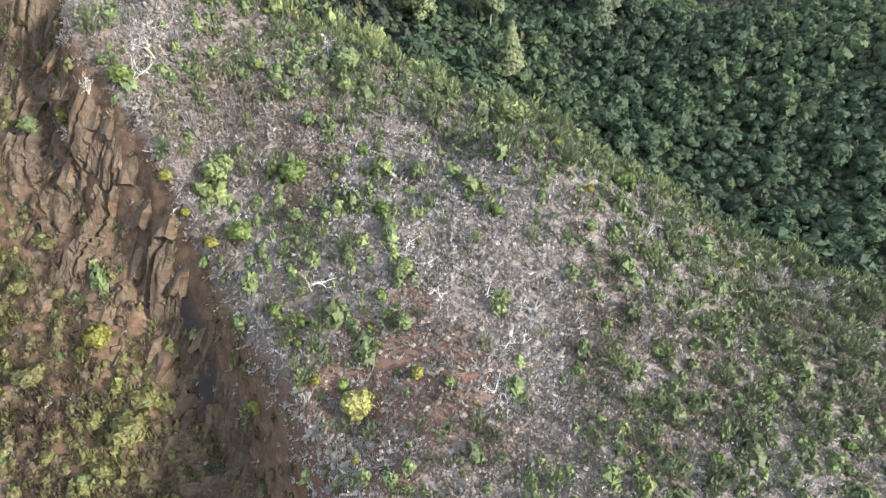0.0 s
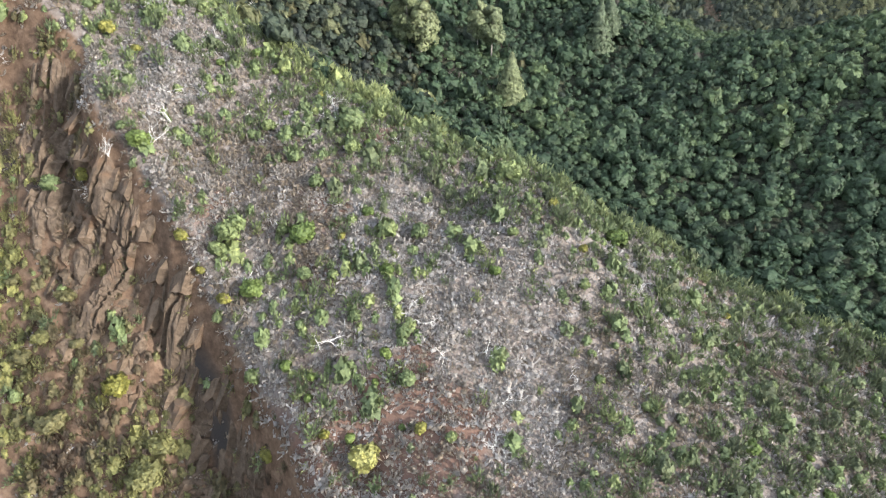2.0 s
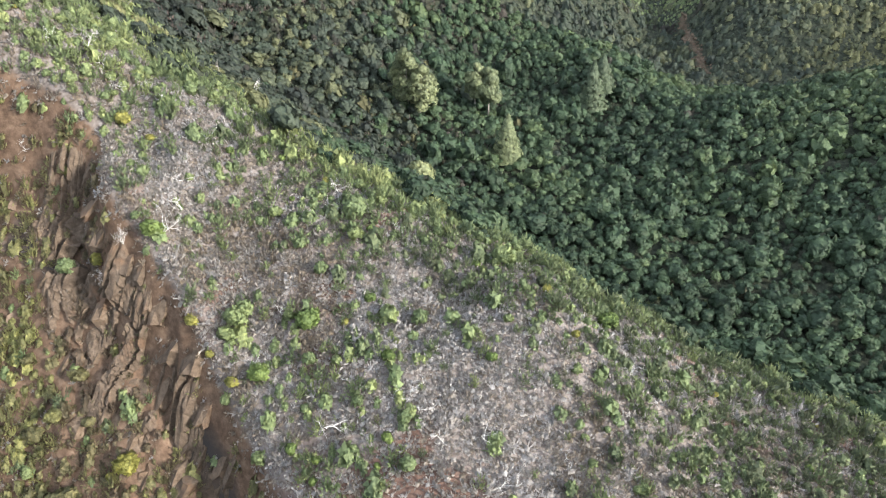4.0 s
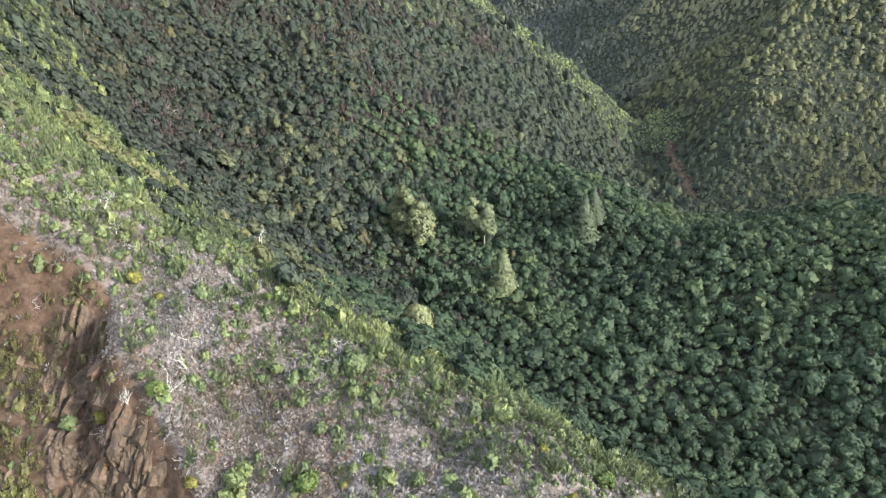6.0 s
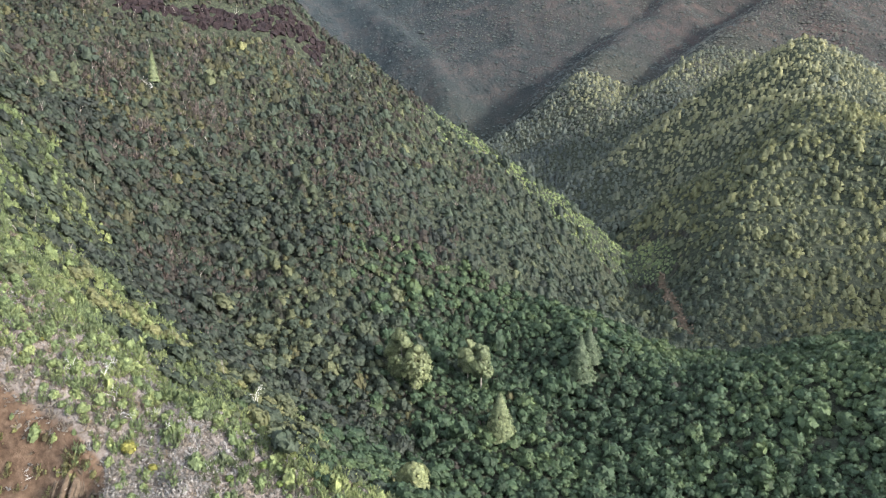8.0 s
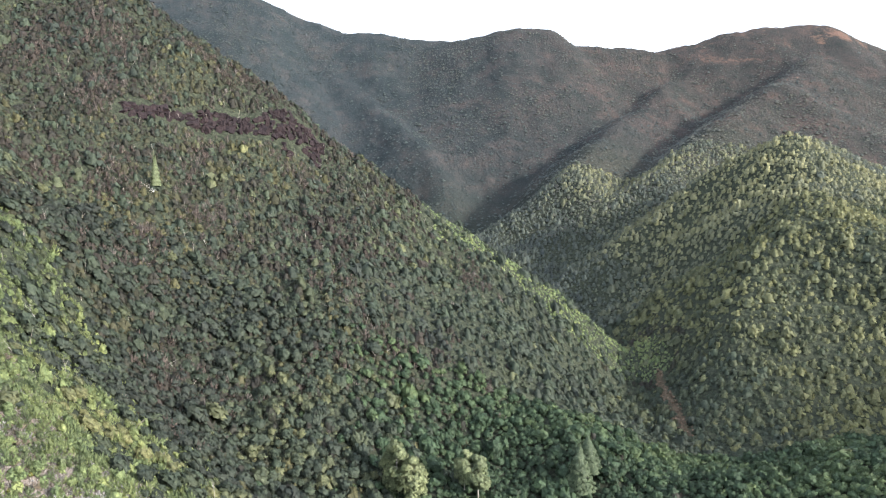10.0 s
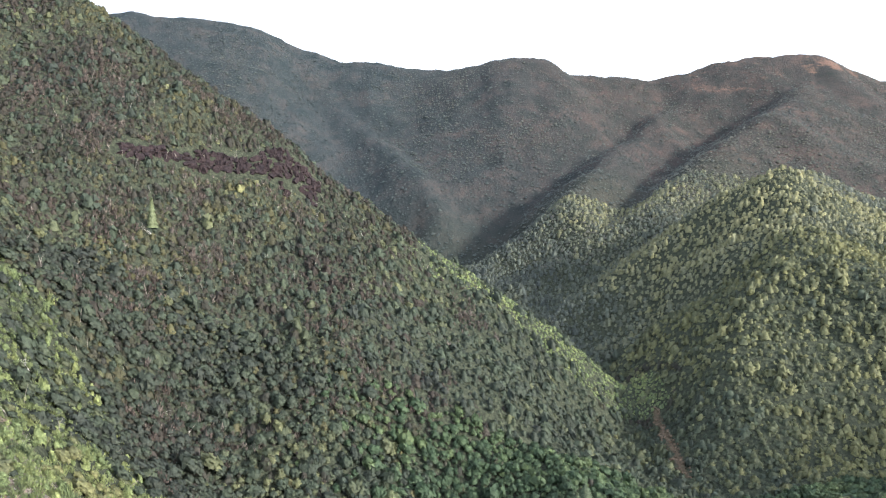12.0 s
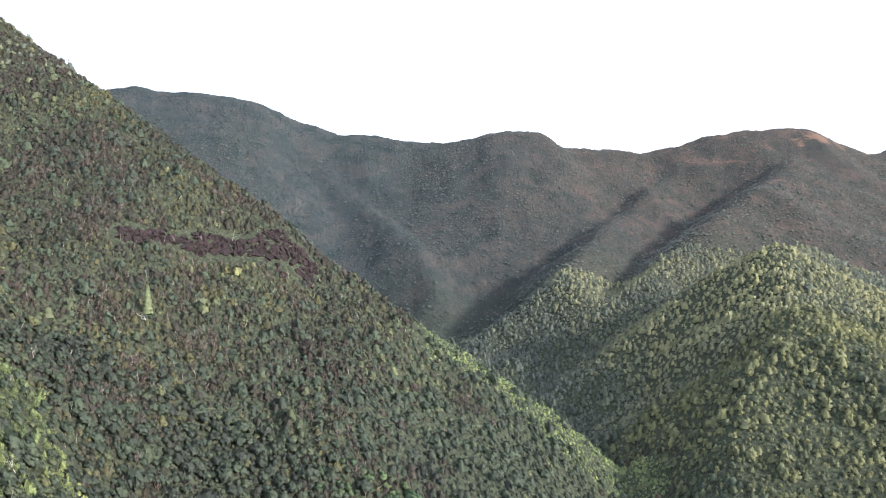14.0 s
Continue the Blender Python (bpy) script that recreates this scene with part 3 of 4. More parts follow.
planted("forest_edge", fine_crowns, x[near], y[near], size[near], tall[near], tint[near], M["forest"], "dark green forest trees just beyond the spur", "forest", sink=0.2, upward=0.25, lift=lift[near])
side = ~close & (x + dice.normal(0, 13, len(x)) + 30 * (hash_noise(x, y, 25.0, 47) - 0.5) < -15)
planted("hillside_forest", near_crowns, x[side], y[side], size[side], tall[side], tint[side] * 0.75, M["slope"], "grey-green forest canopy on the foot of the opposite spur", "forest", sink=0.2, upward=0.25, lift=lift[side])
close = close | side
planted("valley_forest", near_crowns, x[~close], y[~close], size[~close], tall[~close], tint[~close], M["forest"], "dense dark green rainforest canopy filling the valley", "forest", sink=0.2, upward=0.25, lift=lift[~close])

def wispy_crown(count, rng):
    """A feathery upright shrub: narrow leafy sprays rising and spreading from the foot."""
    a = rng.uniform(0, 2 * math.pi, count)
    lean = rng.uniform(0.05, 0.8, count) ** 0.8
    d = np.stack([np.cos(a) * lean, np.sin(a) * lean, 1.15 - 0.5 * lean], 1)
    mid = d * rng.uniform(0.35, 1.05, (count, 1)) + rng.normal(0, 0.08, (count, 3))
    mid[:, 2] = np.maximum(mid[:, 2], 0.08)
    out = unit(np.stack([np.cos(a), np.sin(a), np.full(count, 0.6)], 1) + rng.normal(0, 0.35, (count, 3)))
    side = unit(np.cross(d, out))
    w, l = rng.uniform(0.05, 0.11, (count, 1)), rng.uniform(0.14, 0.3, (count, 1))
    v = np.stack([mid - unit(d) * l * 0.7 - side * w, mid - unit(d) * l * 0.5 + side * w, mid + unit(d) * l], 1)
    return v.reshape(-1, 3), np.arange(count * 3).reshape(count, 3)


wispy = [wispy_crown(62, dice) for _ in range(8)]

# dry scrub trees on the left spur and along crests
x, y = scattered(-330, 120, 90, 440, 1.95)
x, y = (v[in_fan(x, y, 37, 8)] for v in (x, y))
keep = (dice.random(len(x)) < forest_cover(x, y)) & (dice.random(len(x)) < 0.5 * smooth_step(30, -50, x) + 1.15 * dryness(x, y))
x, y = x[keep], y[keep]
size = np.clip(dice.lognormal(0.17, 0.45, len(x)), 0.5, 3.2)
tint = np.clip(0.42 + 1.1 * fractal(x, y, 34.0, 3, 70) + dice.normal(0, 0.2, len(x)) + 0.4 * smooth_step(-45, 0, near_side(x, y)) * (y < 200), 0, 1)
tall = size * dice.uniform(0.8, 1.3, len(x))
close = (near_side(x, y) > -48) & (y < 190) & (x < 60)
x, y, size, tall, tint = (v[~close] for v in (x, y, size, tall, tint))
crest = (along(x, y, LEFT_SPUR)[0] < 15 + 10 * hash_noise(x, y, 20.0, 33)) & (x > -5)
x, y, size, tall, tint = (v[~crest] for v in (x, y, size, tall, tint))
planted("dry_scrub", mid_crowns, x, y, size, tall, tint, M["scrub"], "olive and grey-green scrub trees on the steep dry slope", "scrub", sink=0.2, upward=0.5)

# brown leafless thickets in patches on the left spur
TWIG_PATCHES = [(-79, 258, 9), (-95, 271, 7), (18, 302, 8), (-110, 296, 9), (-93, 211, 8), (-29, 215, 6)]
twiggy = [wispy_crown(34, dice) for _ in range(6)]
x, y = scattered(-170, 70, 130, 345, 1.7)
share = 1.1 * smooth_step(0.58, 0.8, hash_noise(x, y, 19.0, 57)) * smooth_step(30, -40, x) * np.clip(0.3 + dryness(x, y), 0, 1)
for px, py, r in TWIG_PATCHES:
    share = np.maximum(share, 1.2 * np.exp(-((x - px) ** 2 + (y - py) ** 2) / r ** 2))
keep = in_fan(x, y, 37, 0) & (dice.random(len(x)) < share * forest_cover(x, y))
x, y = x[keep], y[keep]
size = np.clip(dice.lognormal(0.25, 0.3, len(x)), 0.6, 2.4)
planted("bare_thicket", twiggy, x, y, size, size * dice.uniform(1.2, 1.9, len(x)), np.clip(0.5 + dice.normal(0, 0.25, len(x)), 0, 1), M["twigs"], "brown and grey leafless thickets on the forested slope", "thicket", sink=0.2)

# low pale scrub along the crest of the left spur
x, y = scattered(-15, 112, 295, 372, 1.5)
keep = (along(x, y, LEFT_SPUR)[0] < 13 + 13 * hash_noise(x, y, 20.0, 33)) & (dice.random(len(x)) < smooth_step(-14, 20, x) * (1 - rock_share(x, y)))
x, y = x[keep], y[keep]
size = np.clip(dice.lognormal(-0.1, 0.34, len(x)), 0.4, 1.8)
tint = np.clip(0.55 + 0.6 * fractal(x, y, 14.0, 3, 72) + dice.normal(0, 0.18, len(x)), 0, 1)
planted("crest_scrub", mid_crowns, x, y, size, size * dice.uniform(0.7, 1.1, len(x)), tint, M["spur"], "low yellow-green scrub along the crest of the opposite spur", "scrub", sink=0.2, upward=0.7)

# low scrub on the sunny shoulder and just beyond the near crest
soft_crowns = [leafy_crown(dice, 2, 6, 44, 0.22, 6, dice.uniform(0.8, 1.2), ragged=0.85) for _ in range(6)]
x, y = scattered(-200, 62, 40, 195, 1.5)
s = near_side(x, y)
keep = in_fan(x, y, 37, 8) & (s > -48) & (s < 1) & (y < 190) & (x < 60) & (dice.random(len(x)) < 1.3 * dryness(x, y)) & (dice.random(len(x)) > rock_share(x, y))
x, y = x[keep], y[keep]
size = np.clip(dice.lognormal(0.12, 0.3, len(x)), 0.55, 2.2)
tint = np.clip(0.74 + 0.8 * fractal(x, y, 18.0, 3, 74) + dice.normal(0, 0.2, len(x)), 0, 1)
planted("shoulder_scrub", wispy[:6] + soft_crowns[:3], x, y, size * 0.9, size * dice.uniform(0.8, 1.4, len(x)), tint, M["spur"], "yellow-green scrub on the sunny shoulder", "scrub", sink=0.2, upward=0.9)

# forest higher and farther up the slopes; past y 510 haze greys the tint
x, y = scattered(-300, 420, 235, 640, 2.8)
x, y = (v[in_fan(x, y, 37, 8)] for v in (x, y))
keep = (dice.random(len(x)) < forest_cover(x, y)) & (dice.random(len(x)) > dryness(x, y) * 0.6)
x, y = x[keep], y[keep]
size = np.clip(dice.lognormal(0.58, 0.4, len(x)), 0.9, 4.4)
# sunlight on the right spur and rib is painted into a paler tint
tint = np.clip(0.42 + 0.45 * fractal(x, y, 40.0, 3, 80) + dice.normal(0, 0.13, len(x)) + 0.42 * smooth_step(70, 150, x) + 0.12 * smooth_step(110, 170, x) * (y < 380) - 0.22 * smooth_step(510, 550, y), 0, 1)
tall = size * dice.uniform(0.8, 1.25, len(x))
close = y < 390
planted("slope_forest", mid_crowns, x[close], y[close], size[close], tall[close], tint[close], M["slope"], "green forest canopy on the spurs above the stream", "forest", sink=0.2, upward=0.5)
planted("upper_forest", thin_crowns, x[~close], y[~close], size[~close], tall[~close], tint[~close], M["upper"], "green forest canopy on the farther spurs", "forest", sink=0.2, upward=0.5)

# far slopes, their scrub coloured with distance haze
x, y = scattered(-620, 760, 520, 1150, 3.4)
patchy = fractal(x, y, 120.0, 4, 90)
keep = in_fan(x, y, 37, 20) & (np.hypot(x, y) > 560) & (patchy + dice.uniform(-0.5, 0.5, len(x)) > -0.26 + 0.3 * smooth_step(170, 330, surface(x, y)) + 0.1 * smooth_step(50, 400, x) * smooth_step(170, 280, surface(x, y)))
x, y, patchy = x[keep], y[keep], patchy[keep]
size = np.clip(dice.lognormal(0.42, 0.35, len(x)), 0.7, 3.2) * (1 - 0.45 * smooth_step(30, 5, along(x, y, FAR_RANGE)[0]))
tint = np.clip(0.25 + 0.5 * smooth_step(-200, 350, x) + patchy * 0.6 + dice.normal(0, 0.16, len(x)), 0, 1)
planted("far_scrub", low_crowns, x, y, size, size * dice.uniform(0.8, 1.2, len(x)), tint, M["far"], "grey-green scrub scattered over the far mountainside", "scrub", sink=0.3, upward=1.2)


# ---- the near spur: heath, shrubs ----
def green_share(x, y):
    """Where green shrubs take over from the grey heath: along the crest, to the right, and in patches."""
    s = near_side(x, y)
    crest = smooth_step(12, 1, s) * 0.9
    right = smooth_step(4, 30, x + 0.25 * (50 - y))
    return np.clip(np.maximum(crest, right * 0.9) + 0.3 + 0.55 * smooth_step(-32, -50, x) * smooth_step(14, 7, s) + fractal(x, y, 11.0, 3, 110) * 0.9, 0.06, 0.97)


def on_spur(x, y):
    s = near_side(x, y)
    return (s > -11) & (s < 85) & (x < 85) & (y > 22) & in_fan(x, y, 36, 12)


tufts = [heath_tuft(12, dice) for _ in range(12)]
x, y = scattered(-90, 90, 22, 135, 0.39)
above = smooth_step(3.0, 0.0, cliff_depth(x, y))
keep = on_spur(x, y) & (dice.random(len(x)) < np.clip(1.0 - 0.6 * green_share(x, y), 0, 1) * (0.3 + 0.7 * above)) & (dice.random(len(x)) > 0.8 * rock_share(x, y)) & (dice.random(len(x)) > 0.65 * np.exp(-((x + 2) ** 2 / 90.0 + (y - 45) ** 2 / 50.0)))
x, y = x[keep], y[keep]
size = np.clip(dice.lognormal(-0.68, 0.36, len(x)), 0.2, 1.1)
tint = np.clip(0.5 + 0.7 * fractal(x, y, 8.0, 3, 120) + dice.normal(0, 0.27, len(x)) - 0.35 * smooth_step(-1, 6, cliff_depth(x, y)), 0, 1)
planted("grey_heath", tufts, x, y, size, size * dice.uniform(0.8, 1.2, len(x)), tint, M["heath"], "dry grey heath of twiggy low bushes on the spur", "heath", upward=3.0)

small_crowns = [leafy_crown(dice, 2, 6, 46, 0.21, 6, dice.uniform(0.8, 1.2), ragged=0.85) for _ in range(8)]
x, y = scattered(-95, 90, 22, 140, 1.0)
keep = on_spur(x, y) & (dice.random(len(x)) < green_share(x, y) * 0.92) & (dice.random(len(x)) > 0.75 * rock_share(x, y))
x, y = x[keep], y[keep]
size = np.clip(dice.lognormal(-0.12, 0.36, len(x)), 0.35, 2.0)
# tint darkens over the right end, standing for shade there
tint = np.clip(0.52 + 0.6 * fractal(x, y, 14.0, 3, 130) + dice.normal(0, 0.22, len(x)) - 0.42 * smooth_step(14, 42, x), 0, 1)
planted("green_scrub", small_crowns[:5] + wispy, x, y, size, size * dice.uniform(0.8, 1.35, len(x)), tint, M["spur"], "low olive-green scrub on the spur and its crest", "scrub", sink=0.1, upward=0.7)

# brown and olive scrub in the gully and on the ledges under the cliff
x, y = scattered(-75, -5, 22, 90, 0.85)
c = cliff_depth(x, y)
keep = (c > 1) & (c < 40) & in_fan(x, y, 37, 10) & (dice.random(len(x)) < 0.45 + 0.5 * smooth_step(7, 14, c)) & (hash_noise(x, y, 5.0, 140) > 0.12)
x, y = x[keep], y[keep]
size = np.clip(dice.lognormal(-0.15, 0.35, len(x)), 0.35, 1.7)
tint = np.clip(0.35 + 0.8 * fractal(x, y, 9.0, 3, 150) + dice.normal(0, 0.2, len(x)), 0, 1)
planted("gully_scrub", small_crowns[:4] + wispy[:4], x, y, size, size * dice.uniform(0.8, 1.4, len(x)), tint, M["olive"], "brown and olive scrub in the rocky gully", "scrub", sink=0.1, upward=0.5)

# ---- single plants and trees that stand out ----
def part(name, data, material, parent, label=""):
    """One mesh under a thing or under one of its parts."""
    verts, faces = data[0], data[1]
    ob = sheet(name, verts, faces, material, {"tint": np.full(len(verts), data[2] if len(data) > 2 else 0.5), "out": data[3] if len(data) > 3 else rounding(verts)}, parent, smooth=False)
    return tagged(ob, label) if label else ob


def stem(points, radii, sides=5):
    """A tapered limb along a bent line."""
    points = np.asarray(points, float)
    v = []
    for k, p in enumerate(points):
        d = unit((points[min(k + 1, len(points) - 1)] - points[max(k - 1, 0)])[None])[0]
        a = unit(np.cross(d, (0.31, 0.9, 0.2))[None])[0]
        b = np.cross(d, a)
        for j in range(sides):
            t = 2 * math.pi * j / sides
            v.append(p + (a * math.cos(t) + b * math.sin(t)) * radii[k])
    f = []
    for k in range(len(points) - 1):
        for j in range(sides):
            f.append((k * sides + j, k * sides + (j + 1) % sides, (k + 1) * sides + (j + 1) % sides, (k + 1) * sides + j))
    return np.array(v), np.array(f)


def joined(pieces):
    verts, faces, start = [], [], 0
    for v, f in pieces:
        verts.append(v)
        faces.append(f + start)
        start += len(v)
    return np.concatenate(verts), np.concatenate(faces)


def limbs(rng, height, thick, spread=0.6, levels=3, forks=3):
    """Bare branching wood: a bent trunk that forks again and again."""
    out = []

    def grow(start, way, length, r, level):
        pts = [np.array(start, float)]
        d = np.array(way, float)
        for _ in range(3):
            d = unit((d + rng.normal(0, 0.22, 3))[None])[0]
            pts.append(pts[-1] + d * length / 3)
        out.append(stem(pts, [r, r * 0.85, r * 0.68, r * 0.45], 5 if level == 0 else 4))
        if level + 1 < levels:
            for _ in range(forks):
                s = rng.integers(1, 4)
                w = d + rng.normal(0, spread, 3) + np.array([0, 0, 0.25])
                grow(pts[s], unit(w[None])[0], length * rng.uniform(0.55, 0.85), r * 0.5, level + 1)
    grow((0, 0, -0.15), (rng.normal(0, 0.2), rng.normal(0, 0.2), 1), height * 0.5, thick, 0)
    return joined(out)


def stand(thing, x, y, turn=0.0, size=1.0, sink=0.0):
    """A copy of a thing on the ground."""
    z = float(surface(x, y)[0]) - sink
    ob = copy_thing(thing, pose(x, y, z, 0, 0, turn) @ Matrix.Scale(size, 4))
    ob.scale = (size, size, size)
    return ob


def bush(name, label, category, material, tint, rng, count=110, leaf=0.14, tall=1.0, lobes=7, stems=4, bare=0.25):
    """A shrub of radius 1: several stems under one leafy crown."""
    base = new(name)
    tagged(base, label, category)
    v, f, out = leafy_crown(rng, 5, 9, count, leaf * 1.25, lobes + 3, tall, 0.75, 0.8)
    v[:, 2] += bare
    part("crown", (v, f, tint, out), material, base)
    for k in range(stems):
        a = 2 * math.pi * k / stems + rng.uniform(-0.4, 0.4)
        part("stem", stem([(0.05 * math.cos(a), 0.05 * math.sin(a), -0.1), (0.2 * math.cos(a), 0.2 * math.sin(a), 0.3), (0.4 * math.cos(a), 0.4 * math.sin(a), 0.75 * tall)], [0.05, 0.04, 0.02], 4), M["bark"], base)
    return base


def spare(thing):
    """Take the first of a kind, of which only copies are set out, off the scene again."""
    for ob in (*thing.children_recursive, thing):
        bpy.data.objects.remove(ob)


rng = np.random.default_rng(23)
kinds = {
    "b": [bush("shrub", "rounded bright green shrub on the heath", "shrub", M["bright"], t, rng, 420, 0.11, 1.0) for t in (0.35, 0.7)],
    "y": [bush("shrub", "yellow-green leafy shrub on the rocky slope", "shrub", M["yellow"], t, rng, 260, 0.12, 0.95, 5) for t in (0.3, 0.6)],
    "p": [bush("shrub", "large pale yellow-green shrub on red earth", "shrub", M["yellow"], 0.95, rng, 420, 0.1, 0.9, 9)],
    "g": [bush("shrub", "loose grey-green shrub among the heath", "shrub", M["spur"], t, rng, 240, 0.11, 1.2, 6) for t in (0.45, 0.7)],
    "o": [bush("small_tree", "olive-green small tree in the rocky gully", "tree", M["olive"], t, rng, 360, 0.11, 0.9, 9) for t in (0.4, 0.65)],
}
SHRUBS = [
    ('b', -15.0, 63.7, 1.9), ('b', -20.5, 60.9, 1.6), ('b', -5.9, 59.5, 1.1), ('g', -6.1, 63.9, 1.7), ('g', -2.6, 63.8, 1.4), ('b', -33.7, 71.2, 1.8),
    ('y', -42.3, 73.7, 1.5), ('y', -40.5, 85.3, 1.5), ('b', -23.3, 86.7, 0.9), ('g', -23.5, 65.2, 1.9), ('g', -10.7, 77.2, 2.2), ('y', -28.7, 65.1, 1.2),
    ('y', -26.5, 63.0, 0.8), ('p', -7.6, 45.8, 2.2), ('y', -19.0, 50.9, 1.3), ('y', -24.0, 45.6, 1.9), ('y', -37.9, 59.2, 2.1), ('y', -2.3, 47.2, 0.9),
    ('y', -11.8, 48.1, 0.8), ('y', -23.8, 60.7, 1.1), ('b', -16.5, 54.3, 0.9), ('b', -13.5, 52.9, 0.8), ('g', -4.1, 54.3, 1.2), ('b', -6.0, 53.3, 0.9),
    ('b', 30.0, 47.0, 1.1), ('o', -33.9, 52.6, 2.8), ('o', -46.1, 58.1, 2.4), ('o', -29.4, 46.8, 2.7), ('o', -40.0, 46.2, 2.6), ('o', -32.4, 55.3, 2.2),
    ('b', 19.2, 66.5, 1.6), ('g', 7.5, 72.5, 1.8), ('g', -47.3, 75.0, 1.8)]
for k, (kind, x, y, r) in enumerate(SHRUBS):
    stand(kinds[kind][k % len(kinds[kind])], x, y, 137 * k % 360, r)
# more shrubs of the same sorts over the spur, thicker along its crest and to the right
px, py = scattered(-80, 80, 26, 122, 3.6)
ok = on_spur(px, py) & ((rock_share(px, py) < 0.6) | (cliff_depth(px, py) > 9)) & (rng.random(len(px)) < np.where(cliff_depth(px, py) > 9, 0.7, 0.1 + 0.36 * green_share(px, py) + 0.22 * smooth_step(5, -15, px)))
for k, (x, y) in enumerate(zip(px[ok], py[ok])):
    low = float(cliff_depth(np.array([x]), np.array([y]))[0]) > 2
    if low and rng.random() < 0.25:
        continue
    kind = rng.choice(["o", "y", "g"], p=[0.5, 0.3, 0.2]) if low else rng.choice(["g", "b", "y"], p=[0.78, 0.17, 0.05])
    stand(kinds[str(kind)][k % len(kinds[str(kind)])], float(x), float(y), 71 * k % 360, float(rng.uniform(0.5, 1.1)) * (1.5 if kind == "o" else 1.2 if kind == "g" and x < 0 else 0.8))
for group in kinds.values():
    for thing in group:
        spare(thing)

# dead trees: bleached, bare
dead = []
for k in range(4):
    base = tagged(new("dead_tree"), "bleached white dead tree with bare branches", "tree")
    part("bare_wood", limbs(rng, 1.0, 0.015, 0.75, 4, 3), M["dead"], base)
    dead.append(base)
DEAD = [(-44.5, 90.8, 2.4), (-41.0, 89.0, 2.2), (-38.0, 90.0, 2.2), (-34.5, 87.5, 2.6), (-50.5, 92.5, 2.6), (-11.3, 55.3, 3.2), (5.8, 49.4, 3.0), (-31.0, 75.9, 3.6), (0.1, 52.3, 2.6), (3.9, 53.3, 2.5), (-3.6, 56.6, 2.4), (-1.3, 55.3, 2.4), (-13.0, 80.2, 2.6), (-32.9, 71.4, 3.8), (-22.0, 61.7, 2.8),
        (21.1, 74.7, 2.4), (-18.3, 65.4, 1.8), (-5.2, 55.5, 2.4), (-7.4, 56.0, 2.2), (12.0, 51.4, 2.0), (20.7, 60.5, 2.4), (-15.9, 57.4, 1.8), (-29.9, 83.5, 3.4), (-6.1, 75.4, 2.0), (-46.7, 93.8, 3.0), (-53.4, 85.2, 2.6),
        (-12.5, 77.2, 2.4), (-31.8, 77.0, 3.2), (-31.7, 112.6, 4.5), (-90.2, 159.7, 4.0), (-98.8, 256.4, 5.0), (-72.6, 190.1, 4.0)]
for k, (x, y, h) in enumerate(DEAD):
    tagged(stand(dead[k % 4], x, y, 101 * k % 360, h * 1.35), group="dead trees on the heath")
for thing in dead:
    spare(thing)
# grey leafless thickets
for x, y, r in ((4.8, 45.8, 1.7), (-37.6, 71.8, 2.2), (-40.9, 72.2, 2.0)):
    base = tagged(new("bare_shrub"), "grey leafless twiggy shrub at the cliff", "shrub")
    for _ in range(9):
        v, f = limbs(rng, r * 1.3, 0.03, 0.5, 3, 3)
        a, lean = rng.uniform(0, 2 * math.pi), rng.uniform(0.2, 1.0)
        v = v @ np.array(Matrix.Rotation(lean, 3, Vector((math.cos(a), math.sin(a), 0)))).T
        part("branch", (v, f), M["dead"], base)
    base.location = (x, y, float(surface(x, y)[0]))


# ---- tall trees in the valley ----
def tall_tree(name, label, x, y, height, crown_low, radius, material, tint, rng, conical, count=2600):
    base = tagged(new(name), label, "tree")
    lean = rng.normal(0, 0.03, 2)
    part("trunk", stem([(0, 0, -0.3), (lean[0] * height * 0.4, lean[1] * height * 0.4, height * 0.4), (lean[0] * height, lean[1] * height, height * 0.92)], [0.22, 0.16, 0.05], 6), M["pale_bark"], base)
    h = height - crown_low
    top = np.array([lean[0] * height, lean[1] * height, 0.0])
    if conical:
        u = rng.random(count) ** 1.35
        a = rng.uniform(0, 2 * math.pi, count)
        r = radius * (1 - u) ** 0.85 * rng.uniform(0.7, 1.1, count) * (0.85 + 0.15 * np.cos(u * 44)) + 0.1
        p = np.stack([r * np.cos(a), r * np.sin(a), crown_low + u * h], 1)
        d = np.stack([np.cos(a), np.sin(a), np.full(count, 0.5)], 1)
    else:
        lobes = 16
        u = (np.arange(lobes) + rng.uniform(0, 1, lobes)) / lobes
        wide = radius * np.sin(np.clip(0.22 + 0.78 * u, 0, 1) * math.pi) ** 0.7
        a = rng.uniform(0, 2 * math.pi, lobes)
        c = np.stack([wide * 0.55 * np.cos(a), wide * 0.55 * np.sin(a), crown_low + u * h * 0.93], 1)
        size = wide * 0.42 + 0.5
        pick = rng.integers(0, lobes, count)
        d = unit(rng.normal(0, 1, (count, 3)) + np.array([0, 0, 0.35]))
        p = c[pick] + d * (size[pick] * rng.uniform(0.75, 1.08, count))[:, None] * np.array([1, 1, 0.8])
    v, f = clump_faces(p + top, d, 0.36, rng)
    part("crown", (v, f, tint), material, base)
    for k in range(7):
        z = crown_low + h * rng.uniform(0.02, 0.5)
        a = rng.uniform(0, 2 * math.pi)
        part("limb", stem([(lean[0] * z, lean[1] * z, z - 0.4), (radius * 0.35 * math.cos(a), radius * 0.35 * math.sin(a), z), (radius * 0.7 * math.cos(a), radius * 0.7 * math.sin(a), z + 0.5)], [0.08, 0.06, 0.03], 4), M["pale_bark"], base)
    base.location = (x, y, float(surface(x, y)[0]))
    return base


